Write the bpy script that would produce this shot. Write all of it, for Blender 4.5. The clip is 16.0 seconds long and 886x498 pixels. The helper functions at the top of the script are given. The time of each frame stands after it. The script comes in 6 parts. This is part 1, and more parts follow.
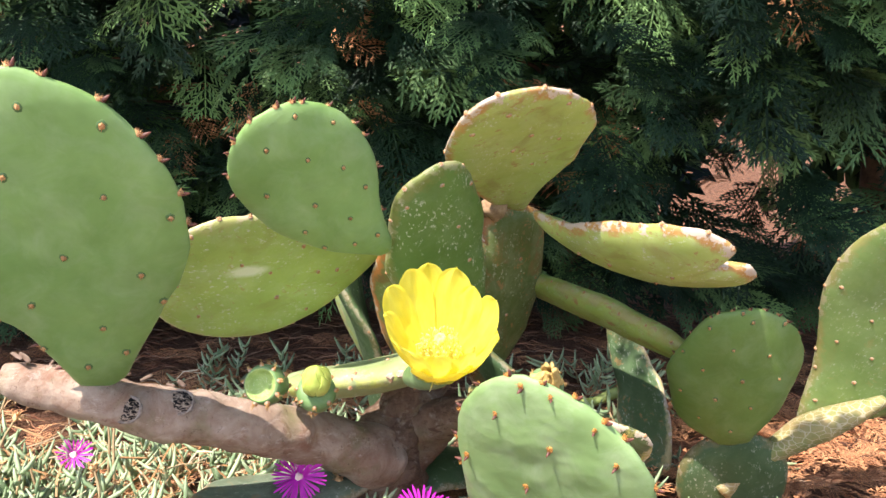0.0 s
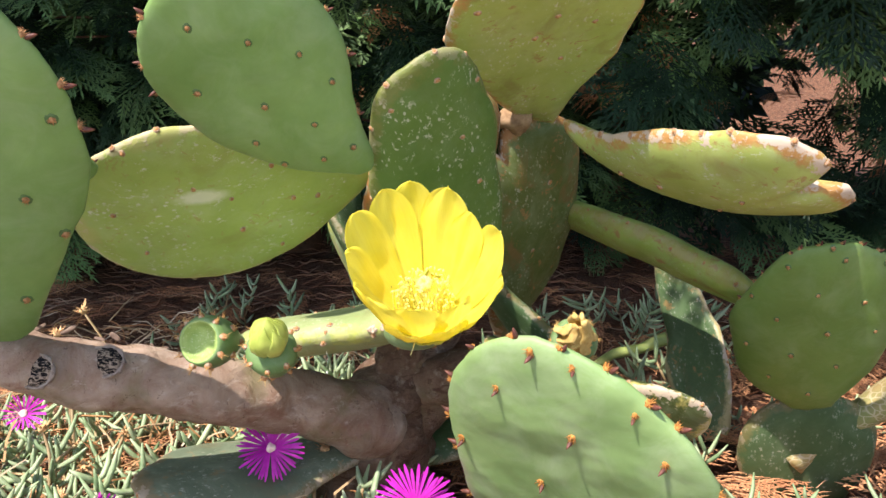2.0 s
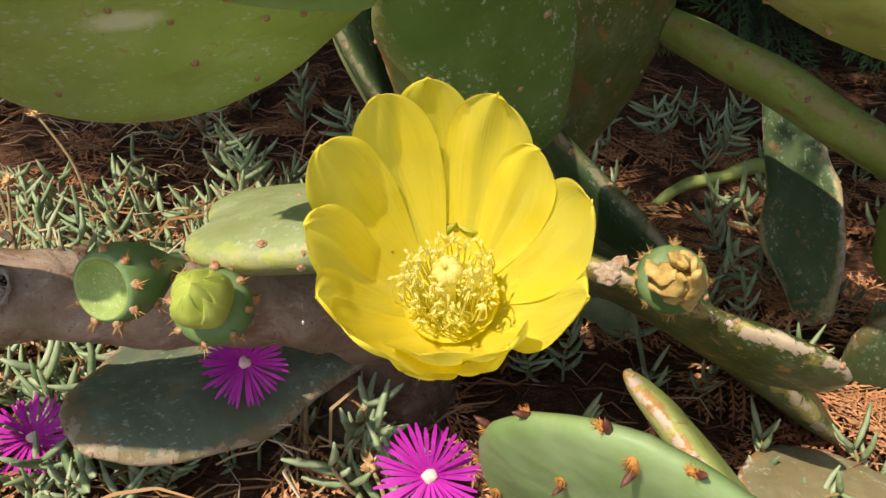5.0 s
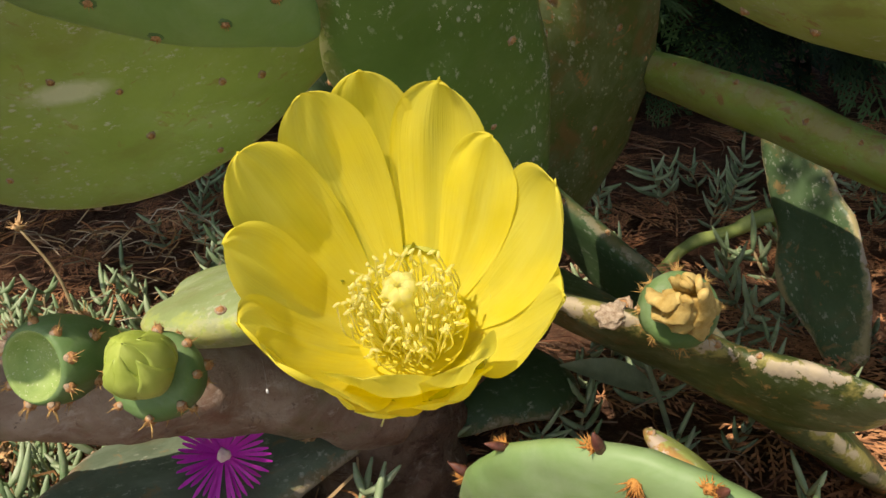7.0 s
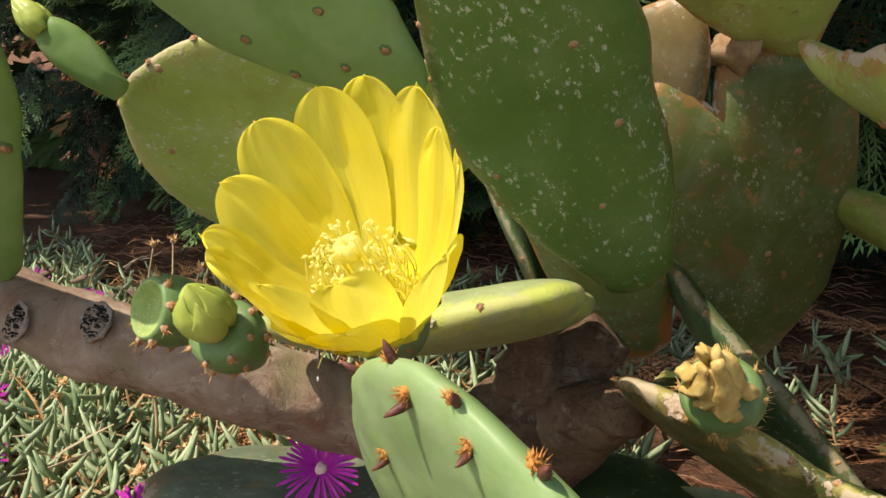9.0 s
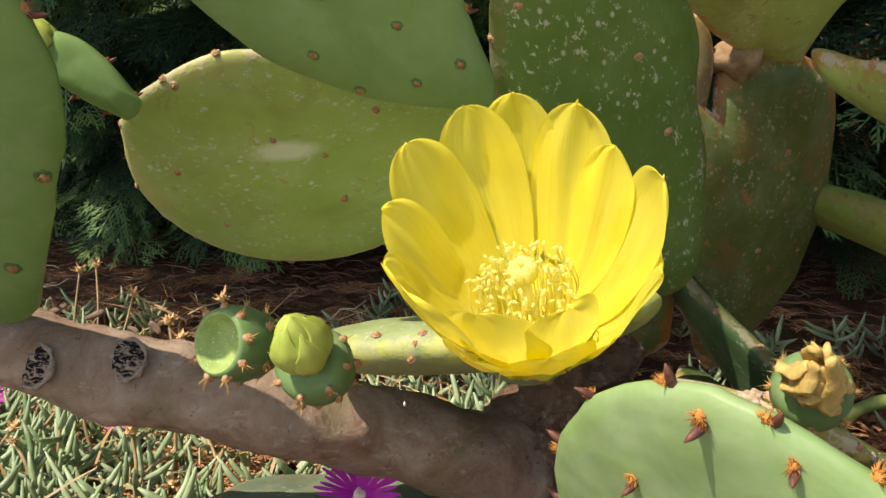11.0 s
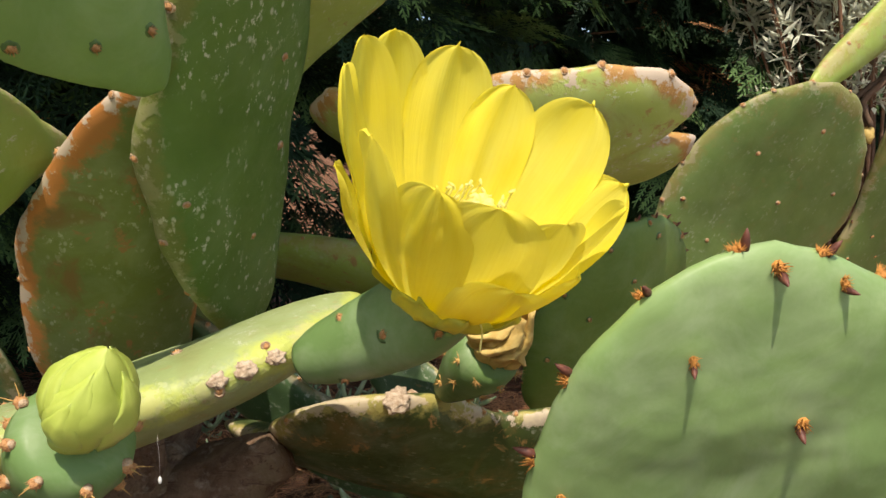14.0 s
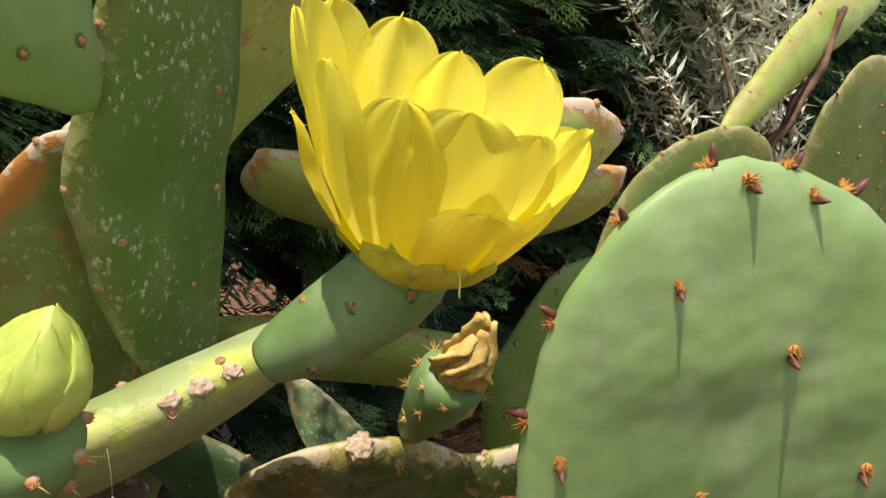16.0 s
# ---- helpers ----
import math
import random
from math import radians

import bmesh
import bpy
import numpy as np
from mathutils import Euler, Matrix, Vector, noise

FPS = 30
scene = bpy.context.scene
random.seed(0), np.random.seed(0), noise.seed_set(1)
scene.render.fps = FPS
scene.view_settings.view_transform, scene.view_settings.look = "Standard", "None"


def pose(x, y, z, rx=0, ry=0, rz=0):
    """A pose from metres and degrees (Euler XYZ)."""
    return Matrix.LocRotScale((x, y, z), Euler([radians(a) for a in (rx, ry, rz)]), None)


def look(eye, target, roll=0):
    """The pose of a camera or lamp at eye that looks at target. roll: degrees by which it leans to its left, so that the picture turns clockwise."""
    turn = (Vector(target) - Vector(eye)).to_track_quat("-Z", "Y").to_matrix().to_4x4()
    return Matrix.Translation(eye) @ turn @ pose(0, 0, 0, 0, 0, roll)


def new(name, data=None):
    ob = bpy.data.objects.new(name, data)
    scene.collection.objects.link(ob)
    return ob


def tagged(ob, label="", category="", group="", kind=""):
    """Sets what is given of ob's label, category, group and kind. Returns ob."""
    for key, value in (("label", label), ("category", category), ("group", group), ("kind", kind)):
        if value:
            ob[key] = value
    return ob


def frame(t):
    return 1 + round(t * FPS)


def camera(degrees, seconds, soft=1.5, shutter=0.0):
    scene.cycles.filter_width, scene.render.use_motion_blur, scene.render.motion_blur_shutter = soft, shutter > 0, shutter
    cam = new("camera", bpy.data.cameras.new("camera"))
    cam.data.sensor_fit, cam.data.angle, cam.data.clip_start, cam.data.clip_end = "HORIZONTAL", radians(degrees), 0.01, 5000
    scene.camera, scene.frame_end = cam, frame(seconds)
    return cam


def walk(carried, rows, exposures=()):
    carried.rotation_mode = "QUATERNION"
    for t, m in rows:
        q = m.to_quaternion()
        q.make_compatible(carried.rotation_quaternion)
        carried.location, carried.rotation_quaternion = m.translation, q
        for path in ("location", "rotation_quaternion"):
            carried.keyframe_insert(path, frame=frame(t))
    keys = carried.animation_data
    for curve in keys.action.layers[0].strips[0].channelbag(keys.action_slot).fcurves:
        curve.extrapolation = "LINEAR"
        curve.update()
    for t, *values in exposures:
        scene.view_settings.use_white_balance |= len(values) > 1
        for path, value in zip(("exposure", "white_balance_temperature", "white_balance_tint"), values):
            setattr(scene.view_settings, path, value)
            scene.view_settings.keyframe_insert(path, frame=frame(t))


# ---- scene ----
cam = camera(56.6, 16.0)
EXPOSURES = [(0, 1.28, 6700, 20), (2, 1.02, 6800, 20), (3, 0.48, 7000, 16), (4, 0.32, 7500, 18), (6.5, 0.10, 7700, 16), (8, 0.13, 7700, 14), (9.5, 0.55, 7600, 16), (12, 0.42, 7600, 14), (14, 0.38, 7500, 14),
             (16, 0.48, 7500, 13)]
PATH = [
    (0, (0.002, 0.042, 0.424), (0.0, 2.029, 0.198), 0.6),
    (0.5, (0.016, 0.08, 0.417), (0.02, 2.068, 0.198), 0.4),
    (1, (0.014, 0.126, 0.415), (0.018, 2.114, 0.196), -0.1),
    (1.5, (0.028, 0.169, 0.409), (-0.013, 2.149, 0.133), -0.1),
    (2, (0.036, 0.209, 0.393), (-0.078, 2.168, 0.009), -0.1),
    (2.5, (0.032, 0.257, 0.398), (-0.094, 2.187, -0.111), 1.9),
    (3, (0.022, 0.296, 0.403), (-0.175, 2.201, -0.172), 3.9),
    (3.5, (0.016, 0.337, 0.405), (-0.144, 2.219, -0.252), 4.5),
    (4, (0.021, 0.372, 0.416), (-0.129, 2.212, -0.355), 3.7),
    (4.2, (0.021, 0.388, 0.421), (-0.135, 2.198, -0.414), 3.4),
    (6.3, (0.024, 0.459, 0.414), (-0.139, 2.167, -0.614), -2.3),
    (6.5, (0.028, 0.463, 0.403), (-0.132, 2.198, -0.58), -2.8),
    (7, (0.037, 0.453, 0.379), (-0.191, 2.292, -0.375), -4.0),
    (7.5, (0.053, 0.441, 0.365), (-0.292, 2.324, -0.213), -3.9),
    (8, (0.091, 0.439, 0.354), (-0.384, 2.317, -0.143), -0.7),
    (8.5, (0.115, 0.438, 0.347), (-0.626, 2.25, -0.061), 0.9),
    (9, (0.149, 0.44, 0.335), (-0.791, 2.166, -0.034), 0.8),
    (9.5, (0.159, 0.443, 0.328), (-0.851, 2.133, -0.021), 0.2),
    (9.7, (0.16, 0.442, 0.329), (-0.847, 2.136, -0.013), -0.3),
    (11.8, (-0.043, 0.393, 0.341), (-0.179, 2.361, 0.01), 0.3),
    (12, (-0.065, 0.398, 0.332), (-0.029, 2.374, 0.025), 0.1),
    (12.5, (-0.091, 0.418, 0.32), (0.378, 2.344, 0.054), -1.4),
    (13, (-0.113, 0.433, 0.311), (0.64, 2.276, 0.124), -2.3),
    (13.5, (-0.126, 0.45, 0.305), (0.889, 2.169, 0.178), -2.8),
    (14, (-0.143, 0.466, 0.287), (1.005, 2.101, 0.191), -2.8),
    (14.5, (-0.152, 0.474, 0.27), (1.112, 2.024, 0.252), -3.9),
    (15, (-0.153, 0.469, 0.253), (1.104, 2.025, 0.276), -5.4),
    (15.5, (-0.145, 0.464, 0.246), (1.068, 2.048, 0.386), -6.9),
    (16, (-0.149, 0.485, 0.24), (1.158, 1.986, 0.433), -8.5),
]
walk(cam, [(t, look(eye, target, roll)) for t, eye, target, roll in PATH], EXPOSURES)

# ---- light ----
SUN = Vector((-0.33, -0.46, 0.825)).normalized()
world = bpy.data.worlds.new("sky")
scene.world = world
world.use_nodes = True
wn = world.node_tree.nodes
sky = wn.new("ShaderNodeTexSky")
sky.sky_type = "NISHITA"
sky.sun_disc = False
sky.sun_elevation = math.asin(SUN.z)
sky.sun_rotation = math.atan2(SUN.x, SUN.y)
wn["Background"].inputs[1].default_value = 0.15
world.node_tree.links.new(sky.outputs[0], wn["Background"].inputs[0])
sun = bpy.data.lights.new("sun", "SUN")
sun.energy, sun.angle, sun.color = 4.3, radians(0.5), (1.0, 0.955, 0.88)
sun_ob = new("sun", sun)
sun_ob.matrix_world = look(SUN * 6, (0, 0, 0))


# ---- materials ----
class Shade:
    """A small builder for procedural materials."""

    def __init__(self, name, rough=0.5, spec=0.5):
        self.mat = bpy.data.materials.new(name)
        self.mat.use_nodes = True
        self.tree = self.mat.node_tree
        self.bsdf = self.tree.nodes["Principled BSDF"]
        self.bsdf.inputs["Roughness"].default_value = rough
        self.bsdf.inputs["Specular IOR Level"].default_value = spec
        self.coord = self.node("ShaderNodeTexCoord").outputs["Object"]
        self.height = None

    def node(self, kind, **values):
        n = self.tree.nodes.new(kind)
        for key, value in values.items():
            n.inputs[key].default_value = value
        return n

    def link(self, a, b):
        self.tree.links.new(a, b)
        return b

    def noise(self, scale, detail=4.0, rough=0.6, stretch=None, distort=0.0):
        n = self.node("ShaderNodeTexNoise", Scale=scale, Detail=detail, Roughness=rough, Distortion=distort)
        self.link(self.mapped(stretch), n.inputs["Vector"])
        return n.outputs["Fac"]

    def mapped(self, stretch):
        if not stretch:
            return self.coord
        m = self.node("ShaderNodeMapping")
        m.inputs["Scale"].default_value = stretch
        self.link(self.coord, m.inputs["Vector"])
        return m.outputs["Vector"]

    def cells(self, scale, stretch=None, feature="F1"):
        n = self.node("ShaderNodeTexVoronoi", Scale=scale)
        n.feature = feature
        self.link(self.mapped(stretch), n.inputs["Vector"])
        return n.outputs["Distance"]

    def ramp(self, fac, *stops):
        n = self.node("ShaderNodeValToRGB")
        e = n.color_ramp.elements
        while len(e) < len(stops):
            e.new(0.5)
        for k, (at, colour) in zip(e, stops):
            k.position = at
            k.color = (*colour, 1) if isinstance(colour, tuple) else (colour, colour, colour, 1)
        self.link(fac, n.inputs["Fac"])
        return n.outputs["Color"]

    def mix(self, fac, a, b, blend="MIX"):
        n = self.node("ShaderNodeMix")
        n.data_type, n.blend_type = "RGBA", blend
        for socket, value in ((n.inputs["Factor"], fac), (n.inputs["A"], a), (n.inputs["B"], b)):
            if isinstance(value, tuple):
                socket.default_value = (*value, 1)
            elif isinstance(value, (int, float)):
                socket.default_value = value
            else:
                self.link(value, socket)
        return n.outputs["Result"]

    def math(self, op, a, b=0.0):
        n = self.node("ShaderNodeMath")
        n.operation = op
        for socket, value in zip(n.inputs, (a, b)):
            if isinstance(value, (int, float)):
                socket.default_value = value
            else:
                self.link(value, socket)
        return n.outputs[0]

    def attribute(self, name):
        n = self.node("ShaderNodeAttribute")
        n.attribute_name = name
        return n.outputs["Fac"]

    def random(self, island=False):
        return self.node("ShaderNodeNewGeometry").outputs["Random Per Island"] if island else self.node("ShaderNodeObjectInfo").outputs["Random"]

    def colour(self, socket):
        self.link(socket, self.bsdf.inputs["Base Color"])
        return self

    def bump(self, fac, strength=0.3, distance=0.001):
        n = self.node("ShaderNodeBump", Strength=strength, Distance=distance)
        self.link(fac, n.inputs["Height"])
        if self.height:
            self.link(self.height, n.inputs["Normal"])
        self.height = n.outputs["Normal"]
        self.link(self.height, self.bsdf.inputs["Normal"])
        return self

    def translucent(self, fac, socket=None, colour=(1, 1, 1)):
        t = self.node("ShaderNodeBsdfTranslucent")
        if socket is not None:
            self.link(socket, t.inputs["Color"])
        else:
            t.inputs["Color"].default_value = (*colour, 1)
        m = self.node("ShaderNodeMixShader", Fac=fac)
        self.link(self.bsdf.outputs[0], m.inputs[1])
        self.link(t.outputs[0], m.inputs[2])
        self.link(m.outputs[0], self.tree.nodes["Material Output"].inputs["Surface"])
        return self


def pad_skin(name, deep, light, specks=0.0, cork=0.0, bloom=0.25, stain=0.0, rough=0.42, relief=0.0016, rust=(0.36, 0.19, 0.07), patch=None, tint=(0.66, 0.70, 0.52), fine=0.2, rim=0.91, scab=1.0):
    """Cactus skin: green with a waxy bloom, pale scratches, and corky orange-brown on the rims of old pads."""
    m = Shade(name, rough, 0.26)
    c = m.mix(m.ramp(m.noise(16, 4), (0.3, 0.0), (0.75, 1.0)), deep, light)
    c = m.mix(m.ramp(m.noise(45, 5, 0.65), (0.35, 0.0), (0.8, 0.35)), c, tuple(0.7 * v for v in deep))
    c = m.mix(m.math("MULTIPLY", m.ramp(m.noise(30, 5, 0.7, distort=0.6), (0.45, 0.0), (0.75, 1.0)), bloom), c, (0.42, 0.5, 0.36))
    if specks:
        s1 = m.ramp(m.cells(170, (1, 0.65, 1)), (0.12, 1.0), (0.22, 0.0))
        zone = m.ramp(m.noise(34, 4), (0.44, 0.0), (0.58, 1.0))
        s2 = m.ramp(m.noise(230, 4, 0.75, (1, 0.6, 1)), (0.58, 0.0), (0.64, 1.0))
        sp = m.math("MULTIPLY", m.math("MAXIMUM", m.math("MULTIPLY", s1, 0.8), s2), m.math("MULTIPLY", zone, specks))
        c = m.mix(sp, c, (0.58, 0.60, 0.50))
        m.bump(sp, 0.3, 0.0006)
    if stain:
        st = m.math("MULTIPLY", m.ramp(m.noise(22, 5, 0.65, distort=0.8), (0.53, 0.0), (0.66, 1.0)), stain)
        c = m.mix(st, c, (0.22, 0.13, 0.05))
        st2 = m.math("MULTIPLY", m.ramp(m.noise(60, 5, 0.7, distort=0.5), (0.60, 0.0), (0.66, 1.0)), min(1.0, 2 * stain))
        c = m.mix(st2, c, (0.34, 0.20, 0.08))
    if cork:
        edge = m.attribute("edge")
        rag = m.math("ADD", edge, m.math("MULTIPLY", m.math("SUBTRACT", m.noise(28, 5, 0.7), 0.5), 0.55))
        c = m.mix(m.math("MULTIPLY", m.ramp(rag, (rim, 0.0), (rim + 0.075, 1.0)), cork), c, rust)
        rag2 = m.math("ADD", edge, m.math("MULTIPLY", m.math("SUBTRACT", m.noise(70, 5, 0.7), 0.5), 0.5))
        c = m.mix(m.math("MULTIPLY", m.ramp(rag2, (0.98, 0.0), (1.06, 1.0)), cork * scab), c, (0.52, 0.43, 0.33))
        m.bump(m.ramp(rag2, (0.95, 0.0), (1.05, 1.0)), 0.3, 0.0008)
    if patch:
        x, y, rx, ry = patch
        mp = m.node("ShaderNodeMapping")
        mp.inputs["Location"].default_value = (-x / rx, -y / ry, 0)
        mp.inputs["Scale"].default_value = (1 / rx, 1 / ry, 0.0)
        m.link(m.coord, mp.inputs["Vector"])
        ln = m.node("ShaderNodeVectorMath")
        ln.operation = "LENGTH"
        m.link(mp.outputs["Vector"], ln.inputs[0])
        far = m.math("ADD", ln.outputs["Value"], m.math("MULTIPLY", m.math("SUBTRACT", m.noise(60, 4), 0.5), 0.9))
        c = m.mix(m.ramp(far, (0.35, 0.9), (0.85, 0.0)), c, tint)
    m.colour(c)
    m.bump(m.noise(26, 1.6, 0.45), 0.4, relief * 2.5)
    if relief > 0.003:
        m.bump(m.noise(55, 1.0, 0.4), 0.3, relief * 0.9)
    m.bump(m.noise(75, 4, 0.6), fine, relief)
    m.bump(m.noise(500, 2), 0.08, 0.0004)
    m.link(m.ramp(m.noise(70, 4), (0.3, rough - 0.08), (0.8, rough + 0.2)), m.bsdf.inputs["Roughness"])
    return m.mat


def plain(name, a, b, scale, rough=0.6, bump=0.3, detail=4, island=0.0, translucent=0.0, spec=0.4, stretch=None):
    """Two colours mottled by noise, optionally varied from piece to piece and letting light through."""
    m = Shade(name, rough, spec)
    c = m.mix(m.ramp(m.noise(scale, detail, 0.65, stretch), (0.3, 0.0), (0.72, 1.0)), a, b)
    if island:
        h = m.node("ShaderNodeHueSaturation")
        m.link(c, h.inputs["Color"])
        m.link(m.math("ADD", m.math("MULTIPLY", m.random(True), island), 1 - 0.5 * island), h.inputs["Value"])
        c = h.outputs["Color"]
    m.colour(c)
    if bump:
        m.bump(m.noise(scale * 2.2, 4, 0.65, stretch), bump, 0.001)
    if translucent:
        m.translucent(translucent, c)
    return m.mat


SKIN_YOUNG = pad_skin("young_pad_skin", (0.145, 0.27, 0.072), (0.225, 0.365, 0.12), bloom=0.2, relief=0.0035, fine=0.08)
# young skin darkened by a quarter: the shade over H is in the colour
SKIN_ROUND_SHADED = pad_skin("shaded_round_pad_skin", (0.105, 0.19, 0.042), (0.165, 0.26, 0.07), bloom=0.15, relief=0.003)
SKIN_SHOULDER = pad_skin("rusty_shoulder_skin", (0.13, 0.11, 0.04), (0.27, 0.19, 0.085), specks=0.3, cork=0.8, stain=0.5)
SKIN_FRONT = pad_skin("bluish_pad_skin", (0.17, 0.29, 0.10), (0.25, 0.37, 0.15), bloom=0.35, relief=0.0055, fine=0.03)
SKIN_TALL = pad_skin("scratched_pad_skin", (0.13, 0.215, 0.06), (0.205, 0.30, 0.095), specks=0.35, cork=0.3, stain=0.1, bloom=0.1)
# the yellowish rim is pale cork with the sunlit edge put into its colour
SKIN_MID = pad_skin("mature_pad_skin", (0.29, 0.41, 0.095), (0.41, 0.53, 0.155), specks=0.9, cork=0.55, stain=0.22, rust=(0.46, 0.42, 0.16), patch=(0.016, 0.154, 0.010, 0.030))
SKIN_SPECK = pad_skin("speckled_pad_skin", (0.08, 0.162, 0.031), (0.128, 0.222, 0.052), specks=0.75, cork=0.2, bloom=0.1)
SKIN_OLD = pad_skin("old_scarred_pad_skin", (0.33, 0.42, 0.10), (0.47, 0.55, 0.175), specks=0.85, cork=1.0, stain=0.4, rust=(0.44, 0.24, 0.08), rim=0.93)
SKIN_WORN = pad_skin("worn_pad_skin", (0.09, 0.135, 0.033), (0.15, 0.19, 0.055), specks=0.5, cork=0.9, stain=0.75, rust=(0.34, 0.16, 0.055))
SKIN_ARM = pad_skin("olive_pad_skin", (0.26, 0.37, 0.07), (0.38, 0.50, 0.12), specks=0.3, cork=0.5, stain=0.5, rust=(0.36, 0.27, 0.09), scab=0.4)
# face shade painted in as near-black olive, the sunlit rim as yellowish cork
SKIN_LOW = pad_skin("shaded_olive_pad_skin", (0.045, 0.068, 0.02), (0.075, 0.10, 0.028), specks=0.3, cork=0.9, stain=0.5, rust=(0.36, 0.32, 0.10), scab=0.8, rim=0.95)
SKIN_RUST = pad_skin("rust_rimmed_pad_skin", (0.15, 0.20, 0.055), (0.24, 0.29, 0.09), specks=0.5, cork=1.0, stain=0.85, rust=(0.48, 0.20, 0.06), rim=0.86)
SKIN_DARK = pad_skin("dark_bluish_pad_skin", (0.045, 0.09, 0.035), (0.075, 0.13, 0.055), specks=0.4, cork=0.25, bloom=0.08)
# J's shade is in the dark green; the tan rim is cork plus painted sunlight
SKIN_TIP = pad_skin("shaded_pad_skin_with_lit_tan_rim", (0.05, 0.10, 0.04), (0.085, 0.15, 0.06), specks=0.5, cork=0.9, bloom=0.1, stain=0.3, rust=(0.42, 0.36, 0.18), rim=0.90)
SKIN_DUSTY = pad_skin("dusty_grey_green_pad_skin", (0.10, 0.14, 0.085), (0.17, 0.21, 0.14), specks=0.5, cork=0.4, bloom=0.3, stain=0.2, rough=0.6)
SKIN_PALE = pad_skin("pale_waxy_pad_skin", (0.23, 0.32, 0.14), (0.33, 0.42, 0.20), specks=0.25, cork=0.9, bloom=0.3, rough=0.5, rust=(0.38, 0.42, 0.10), rim=0.93, scab=0.4)
SKIN_FLAT = pad_skin("waxy_pad_with_yellow_green_edge", (0.23, 0.30, 0.115), (0.33, 0.40, 0.18), specks=0.4, cork=0.85, bloom=0.3, rough=0.5, stain=0.15, rust=(0.42, 0.48, 0.10), rim=0.93, scab=0.25, fine=0.45, patch=(-0.052, 0.172, 0.032, 0.018), tint=(0.55, 0.44, 0.33))
FRUIT_SKIN = pad_skin("fruit_skin", (0.10, 0.19, 0.06), (0.165, 0.275, 0.10), bloom=0.35)
FUZZ = plain("orange_fuzz", (0.40, 0.15, 0.035), (0.62, 0.31, 0.075), 700, 0.9, 0.6)
FUZZ_OLD = plain("brown_grey_fuzz", (0.30, 0.18, 0.095), (0.54, 0.42, 0.30), 700, 0.9, 0.6)
FUZZ_BROWN = plain("brown_orange_fuzz", (0.33, 0.14, 0.055), (0.64, 0.38, 0.17), 700, 0.9, 0.6)
# dark green that paints the soft shade round each areole
SHADE_HALO = plain("areole_shade_ring", (0.06, 0.125, 0.04), (0.10, 0.19, 0.065), 260, 0.45, 0.2)
CONE = plain("dark_red_leaf_scale", (0.06, 0.022, 0.018), (0.20, 0.07, 0.045), 400, 0.5, 0.2)
BRISTLE = plain("straw_bristle", (0.38, 0.19, 0.05), (0.62, 0.42, 0.15), 300, 0.6, 0.0)


# ---- building helpers ----
def mesh_from(name, verts, faces, mats, idx=None, smooth=True):
    me = bpy.data.meshes.new(name)
    me.from_pydata([tuple(v) for v in np.asarray(verts, float)], [], [tuple(f) for f in faces])
    for m in mats if isinstance(mats, (list, tuple)) else [mats]:
        me.materials.append(m)
    if idx is not None:
        me.polygons.foreach_set("material_index", np.asarray(idx, np.int32))
    me.polygons.foreach_set("use_smooth", np.full(len(me.polygons), smooth))
    me.update()
    return me


def under(name, me, parent, m=None, label="", world_pose=None):
    """Links a mesh as a part of a thing or of a part. m: its pose in the parent; world_pose: its pose in the world."""
    ob = new(name, me)
    ob.parent = parent
    if world_pose is not None:
        up = parent.matrix_basis.copy()
        top = parent.parent
        while top:
            up = top.matrix_basis @ up
            top = top.parent
        ob.matrix_basis = up.inverted() @ world_pose
    elif m is not None:
        ob.matrix_basis = m
    return tagged(ob, label) if label else ob


def thing(name, at, label, category, group="", kind=""):
    ob = new(name)
    ob.empty_display_size = 0.02
    ob.matrix_basis = Matrix.Translation(at)
    return tagged(ob, label, category, group, kind)


def wob(p, scale, seed=0.0):
    return noise.noise(Vector(p) * scale + Vector((seed, 1.7 * seed, -seed)))


